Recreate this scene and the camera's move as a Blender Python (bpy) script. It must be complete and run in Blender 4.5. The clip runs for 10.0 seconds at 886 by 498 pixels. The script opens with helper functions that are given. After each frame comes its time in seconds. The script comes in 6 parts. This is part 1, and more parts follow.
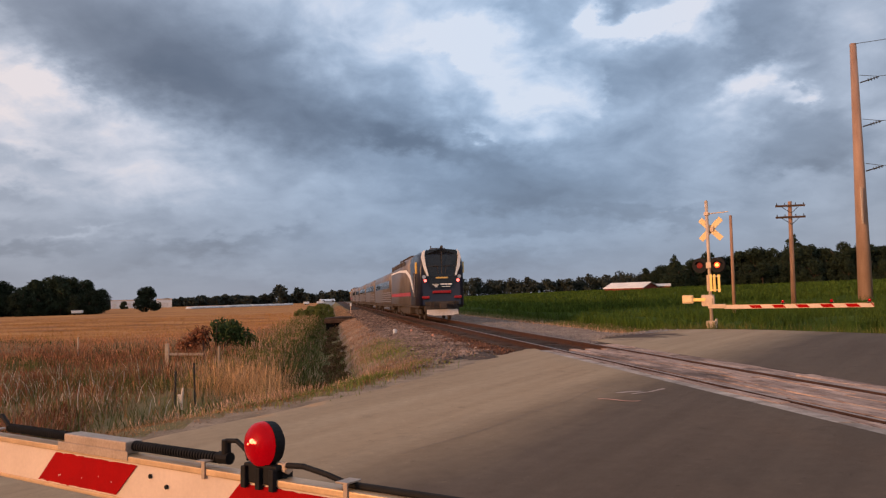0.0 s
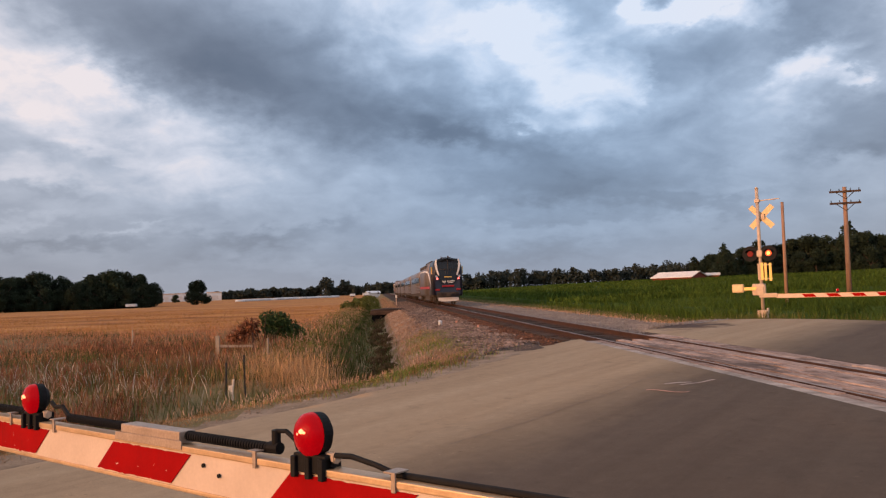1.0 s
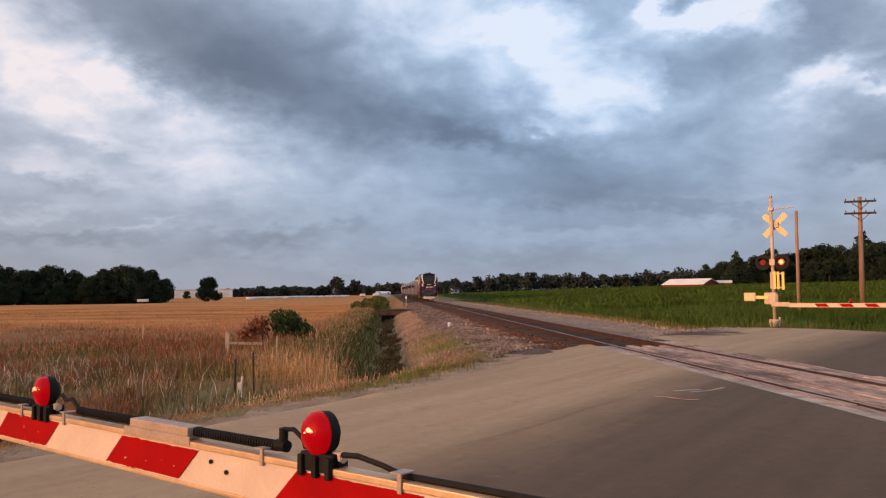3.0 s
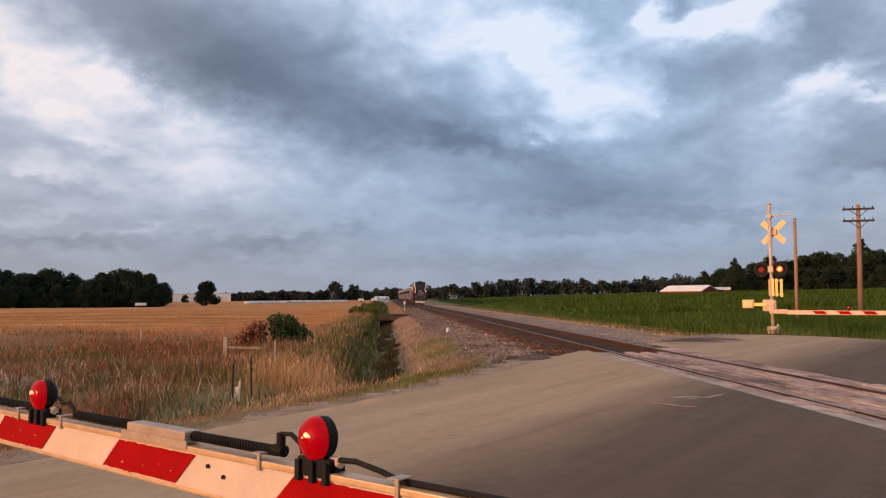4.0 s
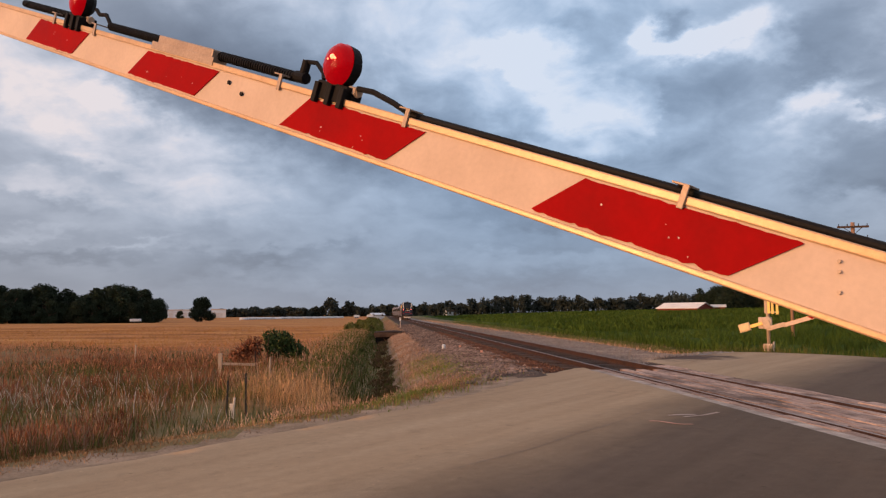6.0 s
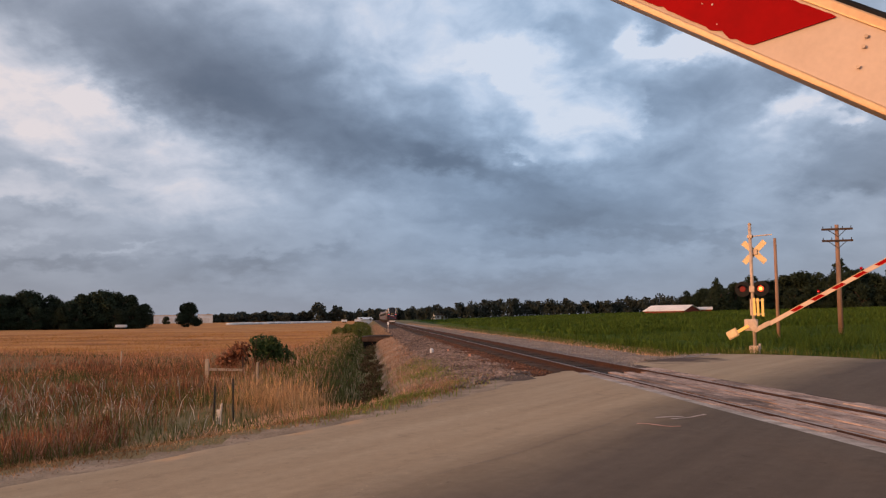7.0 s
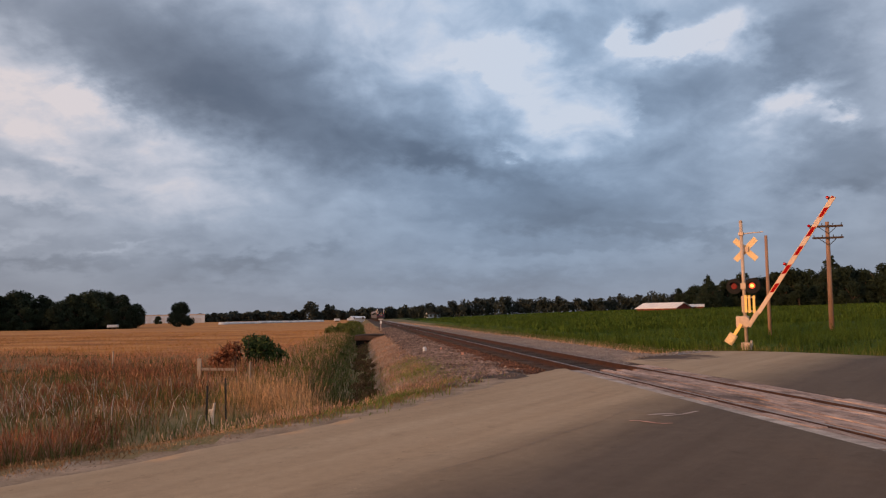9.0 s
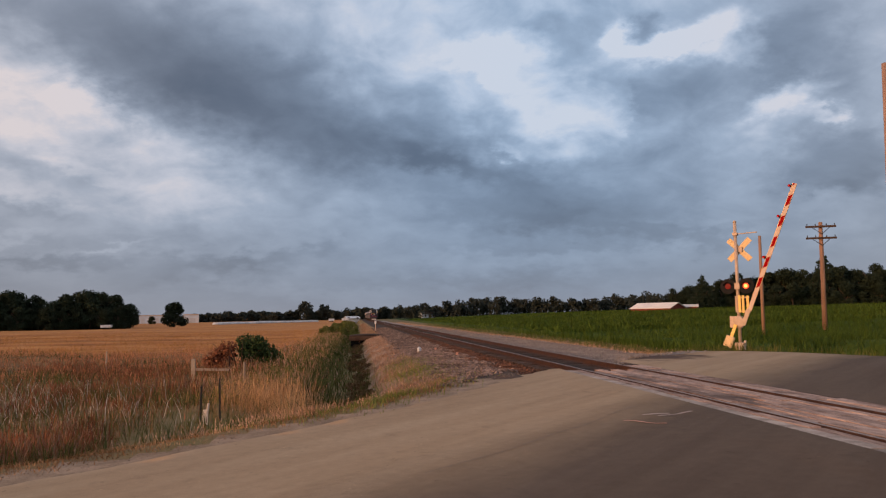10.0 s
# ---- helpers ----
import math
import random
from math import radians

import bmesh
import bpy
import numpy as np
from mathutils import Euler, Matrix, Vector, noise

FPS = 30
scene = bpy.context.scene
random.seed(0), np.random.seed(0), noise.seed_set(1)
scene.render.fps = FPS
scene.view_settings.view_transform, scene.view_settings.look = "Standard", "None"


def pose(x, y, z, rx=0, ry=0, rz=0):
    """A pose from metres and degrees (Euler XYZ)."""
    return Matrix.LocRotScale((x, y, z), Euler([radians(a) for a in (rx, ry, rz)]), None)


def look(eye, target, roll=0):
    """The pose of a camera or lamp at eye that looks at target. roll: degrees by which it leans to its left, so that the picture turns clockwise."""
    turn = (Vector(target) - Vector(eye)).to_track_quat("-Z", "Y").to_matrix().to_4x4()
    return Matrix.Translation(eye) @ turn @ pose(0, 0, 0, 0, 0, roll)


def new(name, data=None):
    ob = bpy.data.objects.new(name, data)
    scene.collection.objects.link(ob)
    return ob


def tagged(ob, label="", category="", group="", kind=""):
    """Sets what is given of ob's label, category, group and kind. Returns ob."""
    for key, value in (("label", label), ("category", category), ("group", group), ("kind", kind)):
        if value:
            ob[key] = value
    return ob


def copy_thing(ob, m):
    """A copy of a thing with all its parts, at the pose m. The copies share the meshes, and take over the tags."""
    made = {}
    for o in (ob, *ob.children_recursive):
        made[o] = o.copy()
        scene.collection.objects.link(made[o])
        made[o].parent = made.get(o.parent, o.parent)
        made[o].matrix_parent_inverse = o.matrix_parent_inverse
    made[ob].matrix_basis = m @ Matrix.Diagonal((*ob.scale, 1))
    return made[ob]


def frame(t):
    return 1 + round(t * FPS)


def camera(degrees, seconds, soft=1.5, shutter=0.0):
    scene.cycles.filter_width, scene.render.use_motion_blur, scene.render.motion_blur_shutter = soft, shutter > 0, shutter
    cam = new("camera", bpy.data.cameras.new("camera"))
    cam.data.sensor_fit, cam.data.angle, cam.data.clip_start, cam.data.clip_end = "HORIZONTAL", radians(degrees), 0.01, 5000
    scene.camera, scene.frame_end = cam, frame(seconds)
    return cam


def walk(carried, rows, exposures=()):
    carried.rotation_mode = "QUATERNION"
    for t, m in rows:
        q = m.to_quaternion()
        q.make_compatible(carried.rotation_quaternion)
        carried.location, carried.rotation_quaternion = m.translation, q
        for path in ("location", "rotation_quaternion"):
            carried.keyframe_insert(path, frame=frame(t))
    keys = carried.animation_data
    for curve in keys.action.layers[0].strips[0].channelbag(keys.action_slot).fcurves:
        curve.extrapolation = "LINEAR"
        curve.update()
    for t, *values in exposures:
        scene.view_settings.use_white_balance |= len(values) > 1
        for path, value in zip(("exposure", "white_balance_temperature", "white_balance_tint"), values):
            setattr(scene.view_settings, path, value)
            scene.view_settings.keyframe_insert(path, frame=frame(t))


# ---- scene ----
# ---- camera: stands at the road's edge beside the near gate, turned by hand ----
cam = camera(60.0, 10.0, soft=1.25)
EYE = (0.0, 0.0, 1.45)
PATH = [
    (0.0, -8.23, 3.57, 1.50),
    (0.5, -6.12, 3.36, 2.05),
    (1.0, -4.88, 3.02, 1.95),
    (1.5, -4.17, 2.80, 1.89),
    (2.0, -3.93, 2.99, 1.44),
    (2.5, -4.02, 3.12, 0.98),
    (4.0, -4.24, 3.57, 0.41),
    (4.5, -4.25, 3.99, 0.19),
    (5.0, -4.15, 4.14, 0.09),
    (5.5, -4.28, 4.48, 0.13),
    (7.0, -5.45, 5.09, 0.61),
    (7.5, -5.92, 5.09, 0.75),
    (8.0, -5.98, 5.12, 0.83),
    (8.5, -5.95, 5.06, 0.98),
    (9.0, -5.99, 4.97, 0.88),
    (9.5, -6.26, 4.99, 0.81),
    (10.0, -6.39, 4.97, 0.89),
]
walk(cam, [(t, pose(*EYE, 90 + pitch, roll, yaw)) for t, yaw, pitch, roll in PATH], [(0.0, -0.10), (1.5, 0.04), (4.5, 0.06), (5.5, -0.04), (6.8, -0.15), (8.0, -0.26), (10.0, -0.30)])

# ---- light ----
SUN_TO = Vector((-0.90, -0.40, 0.14)).normalized()
sun = new("sun", bpy.data.lights.new("sun", "SUN"))
sun.data.energy, sun.data.angle, sun.data.color = 3.3, radians(6.0), (1.0, 0.50, 0.22)
sun.matrix_world = look((0, 0, 60), Vector((0, 0, 60)) - SUN_TO)


class Nodes:
    """Short hand for building a node tree."""

    def __init__(self, tree):
        self.tree = tree
        tree.nodes.clear()

    def put(self, kind, links=None, **props):
        node = self.tree.nodes.new(kind)
        if "data_type" in props:
            node.data_type = props["data_type"]
        if "blend_type" in props:
            node.blend_type = props["blend_type"]
        if "operation" in props:
            node.operation = props["operation"]
        if "use_clamp" in props:
            node.use_clamp = props["use_clamp"]
        if "vector_type" in props:
            node.vector_type = props["vector_type"]
        for socket, value in (links or {}).items():
            slot = node.inputs[socket]
            if isinstance(value, bpy.types.NodeSocket):
                self.tree.links.new(value, slot)
            else:
                slot.default_value = value
        return node

    def math(self, op, a, b=0.0, c=0.0, clamp=False):
        return self.put("ShaderNodeMath", {0: a, 1: b, 2: c}, operation=op, use_clamp=clamp).outputs[0]

    def mix(self, f, a, b, blend="MIX"):
        node = self.put("ShaderNodeMix", data_type="RGBA", blend_type=blend)
        for slot, value in ((0, f), (6, a), (7, b)):
            if isinstance(value, bpy.types.NodeSocket):
                self.tree.links.new(value, node.inputs[slot])
            else:
                node.inputs[slot].default_value = value if slot == 0 else (*value[:3], 1)
        return node.outputs[2]

    def ramp(self, f, stops, interpolation="LINEAR"):
        node = self.put("ShaderNodeValToRGB", {0: f})
        ramp = node.color_ramp
        ramp.interpolation = interpolation
        while len(ramp.elements) < len(stops):
            ramp.elements.new(0.5)
        for el, (pos, col) in zip(ramp.elements, stops):
            el.position = pos
            el.color = (*col, 1) if isinstance(col, tuple) else (col, col, col, 1)
        return node.outputs[0]

    def noise(self, vector, scale, detail=4.0, rough=0.55, distort=0.0):
        return self.put("ShaderNodeTexNoise", {"Vector": vector, "Scale": scale, "Detail": detail, "Roughness": rough, "Distortion": distort})


# Broken evening cloud: azimuth and elevation of dark and bright masses, half sizes, turn, firmness of the edge, weight
CLOUDS = [
    (-15.4, 19.2, 17.6, 4.37, -10, 1.5, -0.26),
    (-5.1, 15.1, 12.3, 3.54, -17, 1.4, -0.20),
    (-8.8, 14.2, 5.2, 1.64, -22, 1.2, -0.10),
    (4.5, 12.0, 8.0, 1.77, -12, 1.3, -0.13),
    (4.1, 19.7, 8.0, 3.80, 0, 1.0, 0.24),
    (0.7, 16.1, 2.5, 1.68, 0, 1.0, 0.06),
    (-23.2, 15.5, 6.3, 2.81, -25, 1.4, 0.32),
    (-19.0, 14.6, 2.5, 1.36, -15, 1.6, 0.20),
    (-23.8, 12.9, 4.9, 1.86, -5, 1.2, 0.16),
    (-14.2, 10.6, 5.7, 2.40, -18, 1.6, 0.22),
    (-19.0, 10.0, 2.1, 0.54, -20, 1.6, 0.14),
    (-17.2, 12.0, 2.6, 0.94, -10, 1.4, -0.10),
    (-17.2, 7.9, 9.5, 1.77, -4, 1.2, 0.16),
    (-23.8, 8.7, 3.9, 0.82, 5, 1.2, 0.10),
    (-22.1, 7.6, 4.1, 0.45, -4, 1.0, -0.12),
    (-3.5, 8.6, 7.5, 2.51, -15, 1.2, 0.05),
    (1.6, 9.1, 5.1, 1.26, -8, 1.2, 0.06),
    (-8.4, 3.6, 5.6, 0.58, 5, 1.0, -0.13),
    (-5.1, 4.7, 3.7, 0.50, 14, 1.2, -0.10),
    (-22.5, 4.0, 5.7, 0.45, 0, 1.0, -0.17),
    (-24.5, 5.8, 3.6, 0.33, 3, 1.2, 0.10),
    (-17.2, 5.1, 2.2, 0.24, 6, 1.2, 0.13),
    (-14.2, 4.6, 6.1, 0.40, 0, 1.0, 0.06),
    (14.5, 15.3, 6.1, 2.91, -20, 1.8, 0.26),
    (11.6, 19.1, 3.7, 1.09, 8, 1.6, 0.26),
    (9.8, 17.8, 1.7, 0.76, -20, 1.6, 0.30),
    (11.6, 13.6, 3.7, 1.26, -25, 1.4, 0.12),
    (11.4, 12.1, 1.2, 0.42, -30, 1.4, 0.16),
    (15.7, 11.8, 2.0, 0.83, 10, 1.4, 0.14),
    (18.1, 13.8, 3.6, 0.98, 0, 1.3, 0.12),
    (15.7, 19.7, 2.4, 1.41, -30, 1.5, -0.20),
    (15.9, 17.2, 2.2, 1.07, -10, 1.5, -0.12),
    (10.4, 15.4, 1.5, 0.92, -40, 1.4, -0.16),
    (14.9, 12.9, 1.8, 0.58, 0, 1.4, -0.12),
    (19.9, 19.7, 1.1, 1.14, -20, 1.4, 0.42),
    (25.4, 19.3, 3.5, 0.87, 8, 1.3, 0.36),
    (23.2, 18.9, 2.3, 0.72, 12, 1.5, 0.26),
    (27.6, 18.1, 2.8, 1.01, -30, 1.5, 0.24),
    (20.3, 15.2, 0.6, 1.87, -12, 1.3, 0.12),
    (21.9, 20.5, 1.4, 1.21, -10, 1.6, -0.24),
    (20.9, 21.1, 9.3, 0.57, 0, 1.2, -0.05),
    (24.7, 15.7, 4.1, 1.90, 10, 1.5, -0.17),
    (20.5, 15.8, 1.6, 1.46, 0, 1.3, -0.08),
    (22.8, 10.8, 5.7, 2.80, 0, 1.4, -0.08),
    (32.1, 18.6, 3.6, 2.24, 10, 1.6, -0.22),
    (30.0, 16.4, 1.7, 1.14, 30, 1.4, -0.16),
    (34.0, 15.2, 1.9, 1.83, 0, 1.4, -0.10),
    (31.1, 14.3, 2.4, 0.98, 12, 1.6, 0.34),
    (34.0, 13.1, 1.3, 0.51, -10, 1.5, 0.34),
    (30.5, 12.5, 2.0, 1.89, 25, 1.3, 0.12),
    (34.0, 9.5, 4.5, 2.27, 0, 2.0, -0.20),
    (33.5, 7.9, 1.9, 0.59, 4, 1.5, -0.08),
    (27.9, 8.3, 2.1, 3.09, -10, 1.2, 0.08),
    (7.5, 10.9, 4.6, 0.93, -14, 1.3, -0.16),
    (13.7, 8.0, 9.4, 1.66, -4, 1.5, -0.17),
    (15.7, 6.9, 4.9, 0.91, -3, 1.3, -0.08),
    (22.8, 5.6, 5.7, 0.56, -2, 1.4, -0.18),
    (18.1, 4.9, 10.3, 0.41, 0, 1.2, -0.06),
    (7.0, 9.9, 3.8, 0.67, -10, 1.2, 0.08),
    (12.5, 4.0, 9.1, 0.58, 0, 1.2, 0.05),
    (9.1, 2.4, 10.1, 0.59, 0, 1.0, -0.10),
    (-5.1, 2.0, 9.0, 0.50, 0, 1.0, 0.06),
    (29.3, 5.6, 7.6, 0.92, 0, 1.2, 0.06),
]


def make_world():
    world = bpy.data.worlds.new("evening_sky")
    scene.world = world
    world.use_nodes = True
    n = Nodes(world.node_tree)
    way = n.put("ShaderNodeTexCoord").outputs["Generated"]
    sep = n.put("ShaderNodeSeparateXYZ", {0: way}).outputs
    azimuth = n.math("ARCTAN2", sep[0], sep[1])
    height = n.math("ARCSINE", sep[2])
    # flatten the vault to a cloud ceiling, so that masses shrink to streaks near the horizon
    over = n.math("ADD", n.math("MAXIMUM", sep[2], 0.0), 0.42)
    plane = n.put("ShaderNodeCombineXYZ", {0: n.math("DIVIDE", sep[0], over), 1: n.math("DIVIDE", sep[1], over), 2: 0.0}).outputs[0]
    warp = n.noise(plane, 4.5, 3, 0.5)
    warp2 = n.noise(plane, 17.0, 7, 0.58)
    wv = n.put("ShaderNodeVectorMath", {0: warp.outputs["Color"], 1: (0.5, 0.5, 0.5)}, operation="SUBTRACT").outputs[0]
    wv2 = n.put("ShaderNodeVectorMath", {0: warp2.outputs["Color"], 1: (0.5, 0.5, 0.5)}, operation="SUBTRACT").outputs[0]
    flat = n.put("ShaderNodeCombineXYZ", {0: azimuth, 1: height, 2: 0.0}).outputs[0]
    flat = n.put("ShaderNodeVectorMath", {0: wv, 1: (0.075, 0.05, 0.0), 2: flat}, operation="MULTIPLY_ADD").outputs[0]
    flat = n.put("ShaderNodeVectorMath", {0: wv2, 1: (0.075, 0.05, 0.0), 2: flat}, operation="MULTIPLY_ADD").outputs[0]
    fine = n.noise(plane, 3.4, 8, 0.5, 0.2).outputs["Fac"]
    lumps = n.noise(plane, 9.0, 7, 0.55, 0.3).outputs["Fac"]
    value = n.math("MULTIPLY_ADD", n.math("SUBTRACT", fine, 0.5), 0.30, 0.585)
    value = n.math("MULTIPLY_ADD", n.math("SUBTRACT", n.math("MINIMUM", height, 0.5), 0.20), 0.75, value)
    for a, e, wide, tall, turn, firm, weight in CLOUDS:
        m = n.put("ShaderNodeMapping", {0: flat, 1: (radians(a), radians(e), 0), 2: (0, 0, radians(turn)), 3: (radians(wide), radians(tall), 1)}, vector_type="TEXTURE").outputs[0]
        d = n.put("ShaderNodeVectorMath", {0: m, 1: m}, operation="DOT_PRODUCT").outputs["Value"]
        value = n.math("MULTIPLY_ADD", n.math("EXPONENT", n.math("MULTIPLY", n.math("POWER", d, firm), -0.8)), weight, value)
    # bright masses break up into lumps
    swell = n.math("MULTIPLY_ADD", n.math("MAXIMUM", value, 0.3), 1.25, -0.15)
    swell = n.math("MULTIPLY", swell, n.put("ShaderNodeMapRange", {0: height, 1: 0.03, 2: 0.22, 3: 0.25, 4: 1.0}).outputs[0])
    value = n.math("MULTIPLY_ADD", n.math("SUBTRACT", lumps, 0.5), swell, value)
    cloud = n.ramp(value, [(0.0, (0.10, 0.125, 0.175)), (0.22, (0.178, 0.200, 0.258)), (0.45, (0.318, 0.350, 0.430)), (0.66, (0.50, 0.53, 0.62)), (0.85, (0.73, 0.71, 0.775)), (1.0, (0.93, 0.82, 0.82))])
    # bluer rain cloud to the right of the track
    blue = n.math("EXPONENT", n.math("MULTIPLY", n.math("POWER", n.math("MULTIPLY", n.math("SUBTRACT", azimuth, 0.24), 2.1), 2.0), -1.0))
    cloud = n.mix(n.math("MULTIPLY", blue, 0.9), cloud, n.mix(1.0, cloud, (0.78, 1.01, 1.21), "MULTIPLY"))
    # a dusty, slightly warm band over the horizon
    low = n.math("EXPONENT", n.math("MULTIPLY", n.math("ABSOLUTE", height), -14.0))
    cloud = n.mix(n.math("MULTIPLY", low, 0.55), cloud, (0.40, 0.385, 0.42))
    air = n.put("ShaderNodeTexSky")
    air.sky_type, air.sun_disc = "NISHITA", False
    air.sun_elevation, air.sun_rotation = math.asin(SUN_TO.z), math.atan2(SUN_TO.x, SUN_TO.y)
    sky = air.outputs[0]
    sky = n.mix(1.0, sky, (0.1, 0.1, 0.1), "MULTIPLY")
    both = n.mix(0.95, sky, cloud)
    # the sunset's glow round the veiled sun
    toward = n.put("ShaderNodeVectorMath", {0: way, 1: tuple(SUN_TO)}, operation="DOT_PRODUCT").outputs["Value"]
    glow = n.math("POWER", n.math("MAXIMUM", toward, 0.0), 5.0)
    both = n.mix(1.0, both, n.mix(glow, (0, 0, 0), (1.15, 0.36, 0.09)), "ADD")
    back = n.put("ShaderNodeBackground", {0: both, 1: 1.0}).outputs[0]
    n.put("ShaderNodeOutputWorld", {0: back})


make_world()


# ---- materials ----
def material(name, colours, scale=3.0, fine=40.0, rough=0.8, metal=0.0, bump=0.3, spread=0.25, glow=None, stretch=(1, 1, 1), grain=0.35, world=True, contrast=(0.3, 0.7), gloss=None):
    """Colours blended by coarse noise, darkened and roughened by fine grain. scale and fine: cycles per metre."""
    mat = bpy.data.materials.new(name)
    mat.use_nodes = True
    n = Nodes(mat.node_tree)
    where = n.put("ShaderNodeNewGeometry").outputs["Position"] if world else n.put("ShaderNodeTexCoord").outputs["Object"]
    where = n.put("ShaderNodeVectorMath", {0: where, 1: stretch}, operation="MULTIPLY").outputs[0]
    coarse = n.noise(where, scale, 5, 0.6).outputs["Fac"]
    small = n.noise(where, fine, 3, 0.6).outputs["Fac"]
    lo, hi = contrast
    stops = [(lo + (hi - lo) * i / max(1, len(colours) - 1), c) for i, c in enumerate(colours)]
    colour = n.ramp(coarse, stops)
    dark = n.math("MULTIPLY_ADD", n.math("SUBTRACT", small, 0.5), grain * 2, 1.0)
    info = n.put("ShaderNodeObjectInfo").outputs["Random"]
    isle = n.put("ShaderNodeNewGeometry").outputs["Random Per Island"]
    tone = n.math("MULTIPLY_ADD", n.math("SUBTRACT", n.math("MULTIPLY", n.math("ADD", info, isle), 0.5), 0.5), spread * 2, 1.0)
    tone = n.math("MULTIPLY", tone, dark)
    shade = n.put("ShaderNodeCombineXYZ", {0: tone, 1: tone, 2: tone}).outputs[0]
    colour = n.mix(1.0, colour, shade, "MULTIPLY")
    bs = n.put("ShaderNodeBsdfPrincipled", {"Base Color": colour, "Metallic": metal, "Specular IOR Level": gloss if gloss is not None else 0.5 if rough < 0.5 else 0.2})
    n.tree.links.new(n.math("MULTIPLY_ADD", n.math("SUBTRACT", coarse, 0.5), 0.3, rough, clamp=True), bs.inputs["Roughness"])
    if bump:
        b = n.put("ShaderNodeBump", {"Height": small, "Strength": bump, "Distance": 0.4 / fine})
        n.tree.links.new(b.outputs[0], bs.inputs["Normal"])
    if glow:
        bs.inputs["Emission Color"].default_value = (*glow[:3], 1)
        bs.inputs["Emission Strength"].default_value = glow[3]
    n.put("ShaderNodeOutputMaterial", {0: bs.outputs[0]})
    return mat


def road_surface():
    """Asphalt: a dusty, worn lane and a darker resealed one, wheel tracks, stains and grit along the road's way."""
    mat = bpy.data.materials.new("asphalt")
    mat.use_nodes = True
    n = Nodes(mat.node_tree)
    where = n.put("ShaderNodeNewGeometry").outputs["Position"]
    m = n.put("ShaderNodeMapping", {0: where, 2: (0, 0, radians(-47.5))}).outputs[0]
    sep = n.put("ShaderNodeSeparateXYZ", {0: m}).outputs
    across = n.math("MULTIPLY", sep[1], -1.0)
    streak = n.noise(n.put("ShaderNodeVectorMath", {0: m, 1: (0.12, 1.6, 1)}, operation="MULTIPLY").outputs[0], 1.0, 5, 0.6).outputs["Fac"]
    blot = n.noise(where, 0.45, 5, 0.6).outputs["Fac"]
    grit = n.noise(where, 70, 3, 0.6).outputs["Fac"]
    mid = n.noise(where, 6, 4, 0.6).outputs["Fac"]
    shifted = n.math("MULTIPLY_ADD", n.math("SUBTRACT", blot, 0.5), 1.2, across)
    lane = n.put("ShaderNodeMapRange", {0: shifted, 1: -5.6, 2: -3.6}).outputs[0]
    dusty = n.ramp(streak, [(0.3, (0.285, 0.203, 0.128)), (0.5, (0.330, 0.242, 0.155)), (0.72, (0.380, 0.287, 0.190))])
    dark = n.ramp(streak, [(0.3, (0.086, 0.062, 0.045)), (0.7, (0.122, 0.090, 0.066))])
    col = n.mix(lane, dusty, dark)
    # muddy patch at the verge of the dark lane
    mud = n.put("ShaderNodeMapRange", {0: n.math("ADD", across, n.math("MULTIPLY", blot, 2.0)), 1: 0.2, 2: 1.4}).outputs[0]
    col = n.mix(n.math("MULTIPLY", mud, n.ramp(mid, [(0.4, 0.0), (0.6, 0.8)])), col, (0.15, 0.098, 0.068))
    # dark mud tracked onto the corner beside the far rail
    corner = n.put("ShaderNodeVectorMath", {0: where, 1: (-9.5, -24.9, 0.0)}, operation="ADD").outputs[0]
    corner = n.put("ShaderNodeVectorMath", {0: corner, 1: (0.42, 0.40, 0.0)}, operation="MULTIPLY").outputs[0]
    reach = n.put("ShaderNodeVectorMath", {0: corner}, operation="LENGTH").outputs["Value"]
    reach = n.math("MULTIPLY_ADD", n.math("SUBTRACT", n.noise(where, 1.1, 5, 0.65).outputs["Fac"], 0.5), 1.6, reach)
    col = n.mix(n.ramp(reach, [(0.60, 1.0), (0.95, 0.0)]), col, (0.085, 0.055, 0.042))
    stain = n.ramp(n.noise(where, 1.3, 6, 0.65).outputs["Fac"], [(0.60, 1.0), (0.72, 0.78)])
    tone = n.math("MULTIPLY", stain, n.math("MULTIPLY_ADD", grit, 0.5, 0.75))
    tone = n.math("MULTIPLY", tone, n.math("MULTIPLY_ADD", mid, 0.40, 0.80))
    specks = n.ramp(n.noise(where, 11, 2, 0.5).outputs["Fac"], [(0.70, 1.0), (0.76, 0.72)])
    pale = n.ramp(n.noise(where, 23, 2, 0.5).outputs["Fac"], [(0.70, 1.0), (0.76, 1.5)])
    tone = n.math("MULTIPLY", tone, n.math("MULTIPLY", specks, pale))
    shade = n.put("ShaderNodeCombineXYZ", {0: tone, 1: tone, 2: tone}).outputs[0]
    col = n.mix(1.0, col, shade, "MULTIPLY")
    b = n.put("ShaderNodeBump", {"Height": grit, "Strength": 0.5, "Distance": 0.006})
    bs = n.put("ShaderNodeBsdfPrincipled", {"Base Color": col, "Roughness": 0.92, "Specular IOR Level": 0.15, "Normal": b.outputs[0]})
    n.put("ShaderNodeOutputMaterial", {0: bs.outputs[0]})
    return mat


